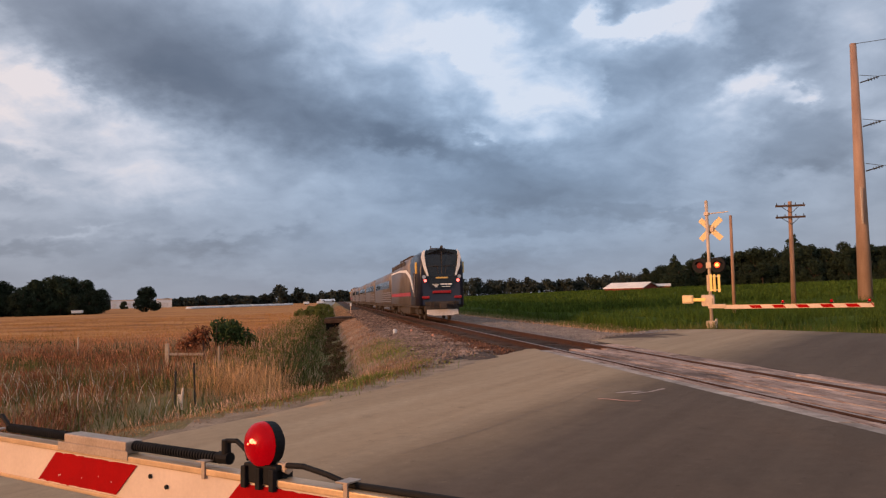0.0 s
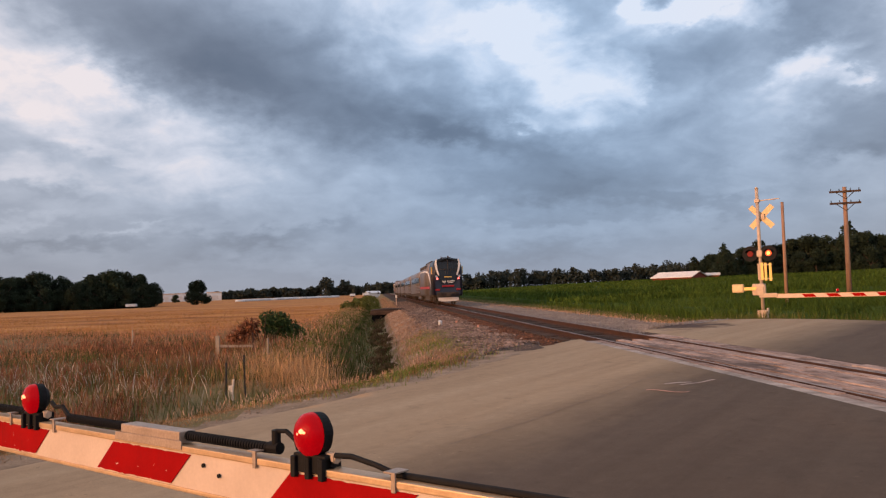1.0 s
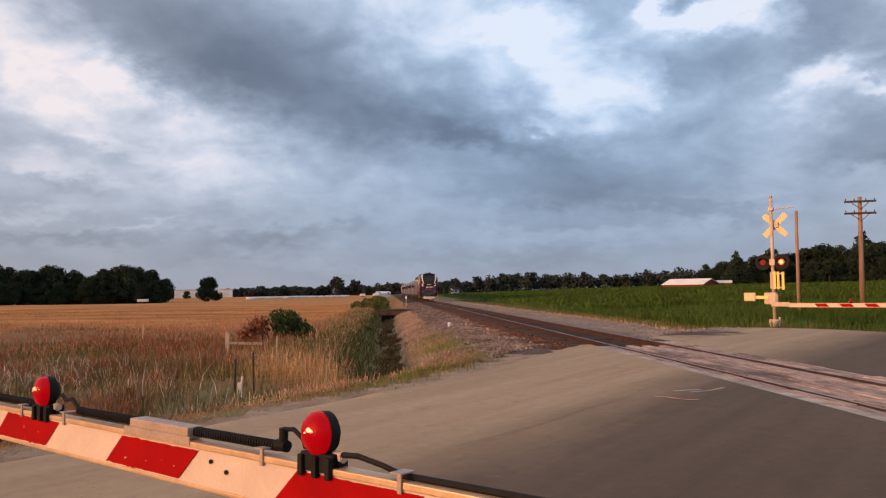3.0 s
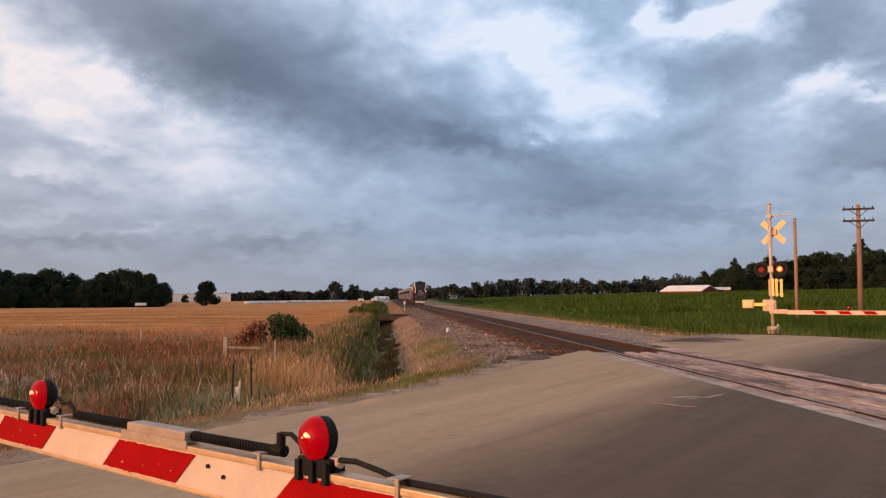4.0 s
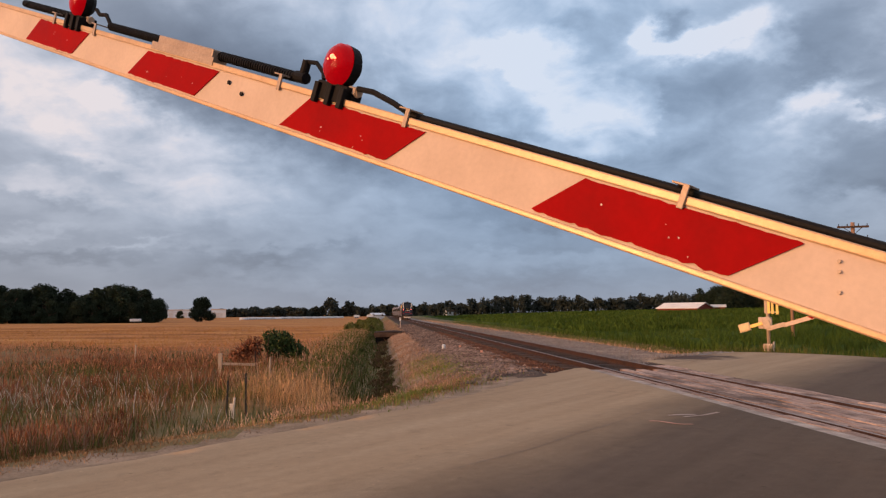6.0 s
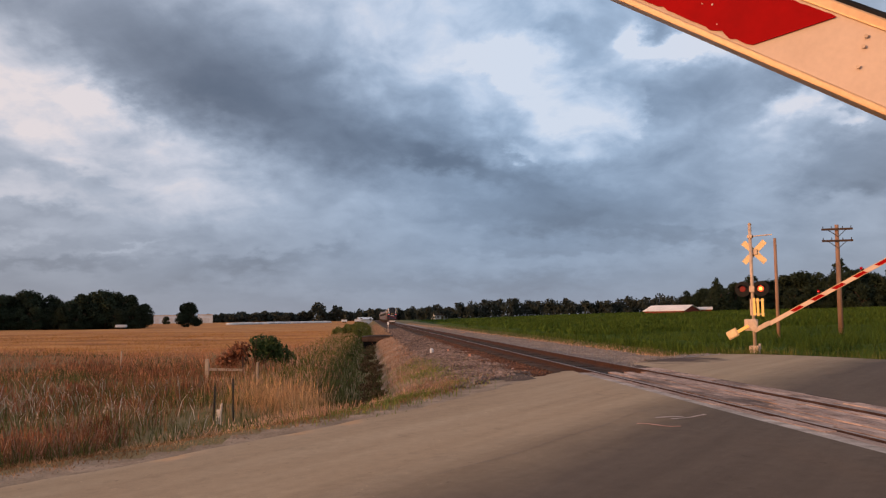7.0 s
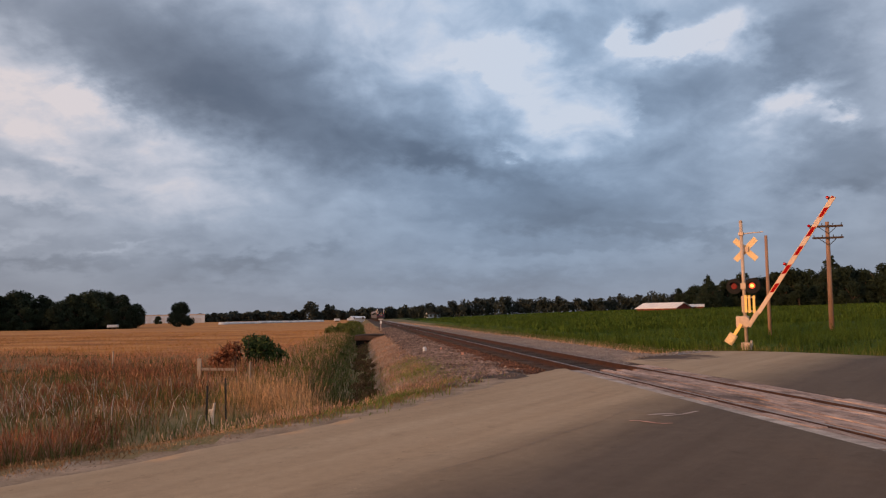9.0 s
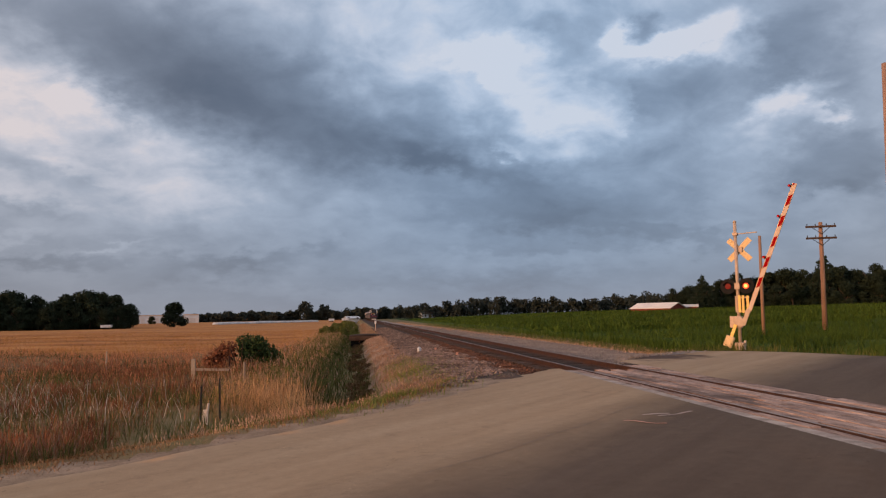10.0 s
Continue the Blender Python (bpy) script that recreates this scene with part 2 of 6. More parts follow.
def timber_surface():
    """Old crossing planks: grey-pink grain along the track, dark checks, and broad patches of tracked-in mud."""
    mat = bpy.data.materials.new("weathered_timber")
    mat.use_nodes = True
    n = Nodes(mat.node_tree)
    where = n.put("ShaderNodeNewGeometry").outputs["Position"]
    long = n.put("ShaderNodeVectorMath", {0: where, 1: (9.0, 0.9, 4.0)}, operation="MULTIPLY").outputs[0]
    grain = n.noise(long, 2.0, 6, 0.65).outputs["Fac"]
    fine = n.noise(long, 9.0, 4, 0.6).outputs["Fac"]
    mud = n.noise(n.put("ShaderNodeVectorMath", {0: where, 1: (1.0, 0.45, 1.0)}, operation="MULTIPLY").outputs[0], 0.9, 6, 0.65).outputs["Fac"]
    info = n.put("ShaderNodeObjectInfo").outputs["Random"]
    col = n.ramp(grain, [(0.30, (0.085, 0.052, 0.042)), (0.44, (0.31, 0.215, 0.175)), (0.66, (0.50, 0.37, 0.305))])
    col = n.mix(n.ramp(mud, [(0.50, 0.0), (0.62, 0.9)]), col, (0.105, 0.070, 0.056))
    tone = n.math("MULTIPLY", n.math("MULTIPLY_ADD", info, 0.45, 0.76), n.math("MULTIPLY_ADD", fine, 0.8, 0.6))
    col = n.mix(1.0, col, n.put("ShaderNodeCombineXYZ", {0: tone, 1: tone, 2: tone}).outputs[0], "MULTIPLY")
    b = n.put("ShaderNodeBump", {"Height": grain, "Strength": 0.8, "Distance": 0.012})
    bs = n.put("ShaderNodeBsdfPrincipled", {"Base Color": col, "Roughness": 0.9, "Specular IOR Level": 0.15, "Normal": b.outputs[0]})
    n.put("ShaderNodeOutputMaterial", {0: bs.outputs[0]})
    return mat


M_ASPHALT = road_surface()
M_FIELD = material("stubble_ground", [(0.22, 0.088, 0.026), (0.36, 0.155, 0.044), (0.45, 0.225, 0.075)], 0.30, 5, 0.95, bump=0.6, stretch=(0.10, 0.8, 1), contrast=(0.36, 0.64))
M_VERGE = material("verge_soil", [(0.10, 0.075, 0.035), (0.18, 0.13, 0.06), (0.12, 0.11, 0.04)], 0.5, 12, 0.95, bump=0.8)
M_DIRT = material("pale_dirt", [(0.15, 0.105, 0.070), (0.24, 0.175, 0.12), (0.34, 0.25, 0.18)], 1.6, 25, 0.95, bump=0.8, grain=0.5)
M_GRAVEL = material("grey_gravel", [(0.16, 0.145, 0.14), (0.30, 0.275, 0.26)], 1.2, 18, 0.9, bump=1.0, grain=0.6)
M_BALLASTBED = material("ballast_bed", [(0.024, 0.016, 0.013), (0.055, 0.038, 0.030)], 1.5, 22, 0.95, bump=1.0, grain=0.6)
M_STONE = material("ballast_stone", [(0.055, 0.040, 0.033), (0.27, 0.205, 0.178)], 2.0, 30, 0.9, bump=0.5, spread=1.0, gloss=0.1)
M_CROPSOIL = material("crop_ground", [(0.035, 0.055, 0.013), (0.06, 0.09, 0.022)], 0.3, 6, 0.9, bump=0.9)
M_CONCRETE = material("concrete", [(0.18, 0.15, 0.13), (0.33, 0.28, 0.245), (0.46, 0.40, 0.355)], 2.5, 30, 0.95, bump=0.6, grain=0.4)
M_TIMBER = timber_surface()
M_RUSTSTONE = material("rust_stained_stone", [(0.070, 0.034, 0.022), (0.16, 0.080, 0.052)], 2.0, 30, 0.9, bump=0.5, spread=0.7)
M_TIE = material("tarred_tie", [(0.040, 0.028, 0.022), (0.085, 0.056, 0.043)], 2, 25, 0.9, bump=0.6)
M_RAIL = material("rusty_rail", [(0.030, 0.016, 0.012), (0.065, 0.034, 0.024)], 4, 40, 0.8, metal=0.1)
M_RAILTOP = material("worn_rail_head", [(0.20, 0.16, 0.14), (0.32, 0.27, 0.24)], 4, 40, 0.5, metal=0.6)
M_WHITE = material("white_enamel", [(0.56, 0.45, 0.37), (0.68, 0.555, 0.46)], 6, 90, 0.6, bump=0.1, world=False, grain=0.10, spread=0.03)
M_RED = material("red_sheeting", [(0.27, 0.0025, 0.004), (0.36, 0.004, 0.005)], 9, 90, 0.6, bump=0.1, world=False, grain=0.12, spread=0.03, gloss=0.04)
M_ALU = material("bare_aluminium", [(0.52, 0.52, 0.53), (0.66, 0.66, 0.67)], 8, 120, 0.42, metal=0.9, bump=0.1, world=False, spread=0.05)
M_STEEL = material("galvanised_steel", [(0.46, 0.36, 0.275), (0.62, 0.49, 0.385)], 5, 60, 0.6, metal=0.15, bump=0.15, world=False, spread=0.05)
M_BLACK = material("black_plastic", [(0.010, 0.010, 0.011), (0.020, 0.020, 0.021)], 10, 100, 0.6, bump=0.2, world=False, spread=0.1, gloss=0.08)
M_LENS = material("lit_red_lens", [(0.07, 0.0003, 0.0008), (0.15, 0.0008, 0.0015)], 40, 160, 0.15, glow=(1.0, 0.002, 0.010, 0.34), bump=0.5, world=False, grain=0.5, spread=0, gloss=0.10)
M_LENS_GLINT = material("glowing_lens_glint", [(1, 0.3, 0.2), (1, 0.35, 0.2)], 5, 50, 0.3, glow=(1.0, 0.16, 0.07, 4.0), bump=0, world=False, spread=0)
M_AMBER = material("lit_signal_lens", [(0.5, 0.03, 0.01), (0.6, 0.05, 0.02)], 5, 50, 0.3, glow=(1.0, 0.07, 0.012, 1.3), bump=0, world=False, spread=0)
M_DIMRED = material("dim_signal_lens", [(0.10, 0.004, 0.004), (0.15, 0.006, 0.006)], 5, 50, 0.5, glow=(1.0, 0.02, 0.02, 0.07), bump=0, world=False, spread=0)
M_GLOWCORE = material("bright_signal_core", [(0.9, 0.4, 0.1), (1.0, 0.5, 0.15)], 5, 50, 0.3, glow=(1.0, 0.36, 0.06, 2.6), bump=0, world=False, spread=0)
# strip sheeting; also painted sunlight on the counterweight lever and cab side
M_YELLOW = material("reflective_and_sunlit_yellow", [(0.80, 0.50, 0.10), (0.90, 0.60, 0.16)], 6, 60, 0.4, bump=0.1, world=False)
M_POLE = material("weathered_pole", [(0.26, 0.15, 0.10), (0.38, 0.24, 0.165)], 1.5, 20, 0.85, stretch=(6, 6, 0.6), bump=0.6)
M_BIGPOLE = material("weathering_steel_pole", [(0.24, 0.155, 0.12), (0.38, 0.265, 0.21)], 0.8, 20, 0.7, stretch=(3, 3, 0.5), bump=0.3)
M_BARK = material("bark", [(0.05, 0.038, 0.028), (0.10, 0.075, 0.055)], 3, 20, 0.95, stretch=(3, 3, 0.6), bump=0.8, world=False)
M_LEAF = material("tree_leaf", [(0.010, 0.019, 0.012), (0.019, 0.032, 0.018), (0.030, 0.045, 0.024)], 0.35, 3, 0.9, bump=0, spread=0.35)
# paler, bluer copy of the leaf: distance haze is painted into its colour
M_LEAF_FAR = material("haze_tinted_leaf", [(0.026, 0.036, 0.032), (0.042, 0.054, 0.046)], 0.1, 2, 0.9, bump=0, spread=0.3)
M_CROP = material("crop_leaf", [(0.030, 0.058, 0.010), (0.055, 0.096, 0.016), (0.088, 0.132, 0.028)], 0.15, 4, 0.9, bump=0, spread=0.7, gloss=0.04)
M_DRY = material("dry_grass", [(0.17, 0.088, 0.042), (0.30, 0.165, 0.080), (0.46, 0.29, 0.155)], 0.8, 8, 0.9, bump=0, spread=0.8, gloss=0.05)
M_RUST = material("rusty_weed", [(0.072, 0.026, 0.015), (0.145, 0.058, 0.032), (0.26, 0.120, 0.070)], 0.6, 8, 0.9, bump=0, spread=0.8, gloss=0.05)
M_GREEN = material("green_grass", [(0.042, 0.055, 0.014), (0.085, 0.098, 0.026), (0.16, 0.15, 0.048)], 0.5, 8, 0.85, bump=0, spread=0.6)
M_PALE = material("pale_stalk", [(0.52, 0.44, 0.36), (0.66, 0.58, 0.50)], 2, 20, 0.9, bump=0, spread=0.3)
M_NAVY = material("navy_paint", [(0.005, 0.007, 0.020), (0.009, 0.012, 0.030)], 1, 40, 0.35, bump=0.05, world=False, grain=0.1, spread=0)
M_SILVER = material("silver_body_paint", [(0.13, 0.122, 0.132), (0.215, 0.20, 0.212)], 0.6, 30, 0.42, metal=0.4, bump=0.05, world=False, grain=0.1, spread=0.02)
M_TWHITE = material("white_train_paint", [(0.72, 0.72, 0.73), (0.8, 0.8, 0.8)], 1, 40, 0.35, bump=0.05, world=False, grain=0.08, spread=0)
M_TRED = material("red_train_paint", [(0.28, 0.010, 0.014), (0.36, 0.014, 0.018)], 1, 40, 0.4, bump=0.05, world=False, grain=0.1, spread=0)
M_GLASS = material("dark_glazing", [(0.008, 0.010, 0.013), (0.015, 0.018, 0.022)], 1, 10, 0.08, bump=0, world=False, spread=0)
M_UNDER = material("grimy_underframe", [(0.035, 0.03, 0.027), (0.08, 0.065, 0.055)], 2, 30, 0.8, bump=0.4, world=False)
M_TAIL = material("red_marker_light", [(0.9, 0.1, 0.08), (1, 0.15, 0.1)], 5, 50, 0.3, glow=(1.0, 0.12, 0.10, 4.0), bump=0, world=False, spread=0)
M_SIGNAMBER = material("amber_number_board", [(0.5, 0.3, 0.08), (0.6, 0.35, 0.1)], 5, 50, 0.4, glow=(1.0, 0.55, 0.15, 0.22), bump=0, world=False, spread=0)
M_WALLWHITE = material("pale_metal_cladding", [(0.46, 0.54, 0.62), (0.58, 0.66, 0.74)], 0.3, 4, 0.6, bump=0.1)
M_ROOFWHITE = material("pale_sheet_roof", [(0.60, 0.56, 0.52), (0.74, 0.69, 0.64)], 0.4, 6, 0.5, bump=0.2)
M_BARN = material("faded_red_cladding", [(0.16, 0.030, 0.022), (0.24, 0.055, 0.040)], 0.5, 5, 0.85, bump=0.2)
M_WRAP = material("white_wrap", [(0.42, 0.45, 0.48), (0.55, 0.58, 0.61)], 0.6, 6, 0.4, bump=0.2)
M_WIRE = material("dark_wire", [(0.03, 0.03, 0.03), (0.05, 0.05, 0.05)], 5, 40, 0.6, bump=0)
M_STUBBLE = material("stubble_straw", [(0.26, 0.12, 0.04), (0.42, 0.21, 0.07), (0.54, 0.30, 0.11)], 0.2, 6, 0.9, bump=0, spread=0.4)
M_SHRUB = material("shrub_leaf", [(0.022, 0.042, 0.014), (0.045, 0.075, 0.022)], 2, 10, 0.8, bump=0, spread=0.5)
M_PALEWOOD = material("bleached_wood", [(0.30, 0.24, 0.18), (0.44, 0.36, 0.28)], 3, 25, 0.9, stretch=(3, 3, 0.6), bump=0.5)
# dull aluminium whose tan stands for warm sunlight, painted into the base colour
M_SLEEVE = material("dull_tan_lit_aluminium", [(0.30, 0.235, 0.19), (0.42, 0.335, 0.275)], 8, 120, 0.5, metal=0.3, bump=0.1, world=False, spread=0.05)
# aluminium with the low sun's yellow painted into the base colour
M_SUNPLATE = material("sunlit_sign_back", [(0.62, 0.47, 0.26), (0.78, 0.60, 0.36)], 5, 60, 0.5, metal=0.1, bump=0.1, world=False)
M_MARGIN = material("margin_grass", [(0.20, 0.085, 0.045), (0.32, 0.15, 0.080), (0.42, 0.23, 0.13)], 0.25, 8, 0.9, bump=0, spread=0.6)
M_BROWN = material("brown_weed", [(0.06, 0.035, 0.02), (0.12, 0.075, 0.035), (0.20, 0.12, 0.06)], 0.7, 8, 0.9, bump=0, spread=0.5)
M_LUSH = material("lush_grass", [(0.10, 0.13, 0.03), (0.17, 0.20, 0.05), (0.26, 0.26, 0.09)], 0.8, 8, 0.85, bump=0, spread=0.5)
M_GOLD = material("golden_grass", [(0.26, 0.150, 0.078), (0.38, 0.235, 0.122), (0.52, 0.355, 0.20)], 0.8, 8, 0.9, bump=0, spread=0.7, gloss=0.05)
M_PAINT = material("worn_road_paint", [(0.26, 0.20, 0.17), (0.40, 0.32, 0.28)], 6, 60, 0.8, bump=0.3)
M_ORANGE = material("faded_orange_paint", [(0.42, 0.20, 0.14), (0.55, 0.30, 0.22)], 6, 60, 0.8, bump=0.3)
M_DITCHLEAF = material("ditch_leaf", [(0.040, 0.052, 0.016), (0.085, 0.100, 0.030), (0.15, 0.150, 0.055)], 0.5, 8, 0.9, bump=0, spread=0.7, gloss=0.04)
M_MUD = material("rust_dark_mud", [(0.045, 0.030, 0.023), (0.10, 0.065, 0.048)], 1.2, 25, 0.95, bump=0.9, grain=0.6)
M_GRIT = material("pale_grit", [(0.20, 0.145, 0.105), (0.34, 0.26, 0.20)], 3, 40, 0.95, bump=0.4, spread=0.6)
# orange of the low sun on the arm's edges is put into this colour
M_EDGE = material("sun_tinted_aluminium_edge", [(0.46, 0.31, 0.18), (0.60, 0.42, 0.26)], 14, 110, 0.45, metal=0.4, bump=0.15, world=False, grain=0.2, spread=0.05)
M_PINKDRY = material("pinkish_dry_grass", [(0.28, 0.155, 0.10), (0.42, 0.26, 0.175), (0.56, 0.38, 0.27)], 0.8, 8, 0.9, bump=0, spread=0.6)
M_TAR = material("dark_crack", [(0.12, 0.10, 0.085), (0.17, 0.14, 0.12)], 6, 60, 0.9, bump=0.3)


# ---- mesh helpers ----
def finish(bm, name, mat, smooth=False):
    me = bpy.data.meshes.new(name)
    bm.to_mesh(me)
    bm.free()
    for m in mat if isinstance(mat, (list, tuple)) else [mat]:
        me.materials.append(m)
    if smooth:
        for p in me.polygons:
            p.use_smooth = True
    return me


def part(name, bm, mat, parent, label="", smooth=False):
    ob = new(name, bm if isinstance(bm, bpy.types.Mesh) else finish(bm, name, mat, smooth))
    ob.parent = parent
    return tagged(ob, label) if label else ob


def thing(name, m, label, category, group="", kind=""):
    ob = new(name)
    ob.empty_display_size = 0.2
    ob.matrix_basis = m
    return tagged(ob, label, category, group, kind)


def solid(name, bm, mat, m, label, category="", group="", kind="", smooth=False):
    ob = new(name, finish(bm, name, mat, smooth))
    ob.matrix_basis = m
    return tagged(ob, label, category, group, kind)


def box(bm, x0, x1, y0, y1, z0, z1, bevel=0.0, m=None, mi=0):
    got = bmesh.ops.create_cube(bm, size=1.0)["verts"]
    s = Matrix.Translation(((x0 + x1) / 2, (y0 + y1) / 2, (z0 + z1) / 2)) @ Matrix.Diagonal((x1 - x0, y1 - y0, z1 - z0, 1))
    bmesh.ops.transform(bm, matrix=s if m is None else m @ s, verts=got)
    faces = {f for v in got for f in v.link_faces}
    for f in faces:
        f.material_index = mi
    if bevel:
        edges = list({e for v in got for e in v.link_edges})
        bmesh.ops.bevel(bm, geom=edges, offset=bevel, segments=2, affect="EDGES", profile=0.6)
    return bm


def rod(bm, a, b, r0, r1=None, seg=12, mi=0, caps=True):
    a, b = Vector(a), Vector(b)
    d = b - a
    m = Matrix.Translation((a + b) / 2) @ d.to_track_quat("Z", "Y").to_matrix().to_4x4()
    got = bmesh.ops.create_cone(bm, cap_ends=caps, segments=seg, radius1=r0, radius2=r0 if r1 is None else r1, depth=d.length, matrix=m)["verts"]
    for f in {f for v in got for f in v.link_faces}:
        f.material_index = mi
    return bm


def tube(bm, pts, r, seg=8):
    for a, b in zip(pts, pts[1:]):
        rod(bm, a, b, r, seg=seg)
    return bm


def loft(bm, rings, closed=True, cap=True, mi=0):
    """Skin between rings of equal length."""
    vs = [[bm.verts.new(p) for p in ring] for ring in rings]
    k = len(vs[0])
    for a, b in zip(vs, vs[1:]):
        for i in range(k if closed else k - 1):
            f = bm.faces.new((a[i], a[(i + 1) % k], b[(i + 1) % k], b[i]))
            f.material_index = mi
    if cap and closed:
        bm.faces.new(list(reversed(vs[0]))).material_index = mi
        bm.faces.new(vs[-1]).material_index = mi
    bmesh.ops.recalc_face_normals(bm, faces=bm.faces)
    return bm


def mesh_from(name, verts, faces, mats, index=None, smooth=False):
    me = bpy.data.meshes.new(name)
    me.from_pydata(verts, [], faces)
    for m in mats if isinstance(mats, (list, tuple)) else [mats]:
        me.materials.append(m)
    if index is not None:
        me.polygons.foreach_set("material_index", np.asarray(index, dtype=np.int32))
    if smooth:
        me.polygons.foreach_set("use_smooth", np.ones(len(me.polygons), dtype=bool))
    me.update()
    return me


def step(a, b, v):
    """Smooth rise from 0 at a to 1 at b."""
    t = np.clip((np.asarray(v, dtype=float) - a) / (b - a), 0, 1)
    return t * t * (3 - 2 * t)


# ---- ground: rails' top is z = 0, the track runs along y at x = TRACK ----
TRACK = 6.6
ALONG = Vector((0.6752, 0.7376, 0))   # the road's way
ACROSS = Vector((0.7376, -0.6752, 0))  # to its right


def road_z(x):
    x = np.asarray(x, dtype=float)
    return -0.25 + 0.245 * np.clip((x + 3.0) / 8.1, 0, 1) - 0.40 * step(13, 24, x) - 0.5 * step(24, 60, x)


def road_left(u):
    return -8.75 - 1.15 * step(9, 17, u)


FAR_EDGE = ((7.9, 22.9), (9.5, 24.4), (11.4, 26.2), (12.8, 27.0), (14.2, 26.9), (15.8, 26.0), (18, 24.7), (24, 21.5), (40, 12.0), (80, -20))


def far_left(x):
    return np.interp(x, [p[0] for p in FAR_EDGE], [p[1] for p in FAR_EDGE])


def in_road(x, y):
    """How far a place lies inside the paved surface, in metres (negative outside)."""
    u, n = x * 0.6752 + y * 0.7376, x * 0.7376 - y * 0.6752
    near = np.where(x < 5.6, np.minimum(n - road_left(u), 2.6 - n), -99)
    far = np.where(x > 7.6, np.minimum(far_left(x) - y, y + 14), -99)
    mid = np.where((x >= 5.2) & (x <= 8.1), np.minimum(20.5 - y, y + 8), -99)
    return np.maximum(np.maximum(near, far), mid)


def wave(x, y, s, k=0.0):
    """Cheap smooth unevenness between -1 and 1."""
    return (np.sin(x * s + 1.3 * np.sin(y * s * 0.7 + k)) + np.sin(y * s * 1.13 + 1.7 * np.sin(x * s * 0.6 + 2 + k))) / 2


def ground_z(x, y):
    x, y = np.asarray(x, dtype=float), np.asarray(y, dtype=float)
    left = -0.62 + 0.0 * x
    left = left - 1.0 * np.exp(-((x + 0.3) / 0.95) ** 2) * step(13, 20, y)          # ditch beside the bank
    left = left + 0.25 * np.exp(-((x - 2.6) / 1.1) ** 2)                              # bank
    z = left + (0.40 - 0.05) * step(2.4, 4.6, x)                                       # ballast shoulder
    right = -0.27 - 0.22 * step(11.0, 14.0, x) + 0.028 * np.clip(x - 20, 0, 80) + 0.004 * np.clip(x - 100, 0, 400)
    z = np.where(x > TRACK, right, z)
    z = z + wave(x, y, 0.9) * 0.05 * step(0.3, 3, np.abs(x - TRACK) - 2.5) + wave(x, y, 0.13, 2) * 0.10 * step(10, 40, np.abs(x - TRACK))
    inside = in_road(x, y)
    edge = step(-2.8, -0.6, inside)
    rz = road_z(x) - 0.008
    z = z * (1 - edge) + rz * edge
    z = np.where(inside > 0.5, rz - 0.12, z)
    # roadbed under the track
    bed = step(2.6, 1.9, np.abs(x - TRACK))
    return z * (1 - bed) + np.minimum(z, -0.26) * bed


def gravel_edge(y):
    """Right side of the gravel beside the track."""
    return 12.6 - 2.4 * step(34, 75, y)


def stubble_from(x):
    """Where the cut field begins beyond the uncut margin."""
    return np.interp(x, [-200, -60, -27, -12, -4], [70, 62, 56, 45, 60])


def spaced(stops):
    """Coordinates with a spacing that changes from stretch to stretch."""
    out = [stops[0][0]]
    for (a, _), (b, h) in zip(stops, stops[1:]):
        k = max(1, round((b - a) / h))
        out += [a + (b - a) * (i + 1) / k for i in range(k)]
    return np.array(out)


def make_ground():
    xs = spaced([(-3500, 0), (-600, 400), (-120, 60), (-30, 6), (-14, 1.0), (22, 0.4), (50, 2), (120, 8), (600, 60), (3500, 400)])
    ys = spaced([(-400, 0), (-40, 60), (0, 8), (4, 1), (45, 0.4), (90, 1.2), (260, 8), (800, 60), (4500, 400)])
    gx, gy = np.meshgrid(xs, ys)
    gz = ground_z(gx, gy)
    verts = np.stack([gx.ravel(), gy.ravel(), gz.ravel()], 1).tolist()
    w, h = len(xs), len(ys)
    faces = [(j * w + i, j * w + i + 1, (j + 1) * w + i + 1, (j + 1) * w + i) for j in range(h - 1) for i in range(w - 1)]
    cx, cy = (gx[:-1, :-1] + gx[1:, 1:]) / 2, (gy[:-1, :-1] + gy[1:, 1:]) / 2
    jig = wave(cx, cy, 1.7) * 0.35 + wave(cx, cy, 5.1, 1) * 0.2
    kind = np.zeros(cx.shape, dtype=int)                           # 0 stubble field
    kind[(cx + jig > -3.6) | (cy + 3 * jig < stubble_from(cx))] = 1   # weedy verge
    kind[(cx + jig > 0.7) & (cy > 12) & (cy < 78 + 4 * jig)] = 2                          # pale bank
    kind[(cx + jig * 0.6 > 2.7)] = 5                                # ballast
    kind[(cx > 8.0)] = 3
    kind[(cx + jig > gravel_edge(cy))] = 1
    kind[(cx + jig > 15.0 + 0.02 * np.clip(cy - 40, 0, 400)) & (cy > 26)] = 4    # crops
    ins = in_road(cx, cy)
    kind[(ins > -0.35 + 0.6 * jig) & (cx < 5)] = 2
    kind[(cx > 60)] = 4
    kind[(ins > -1.5 + jig) & (cx > 3.4 + jig) & (cx < 5.6) & (cy > 12)] = 6
    kind[(ins > -2.2 + jig) & (cx > 7.6) & (cx < 10.6 + jig) & (cy > 12)] = 6
    me = mesh_from("ground", verts, faces, [M_FIELD, M_VERGE, M_DIRT, M_GRAVEL, M_CROPSOIL, M_BALLASTBED, M_MUD], kind.ravel(), True)
    tagged(new("ground", me), "open farmland with stubble, weedy verges and green crops", "ground", kind="structure")


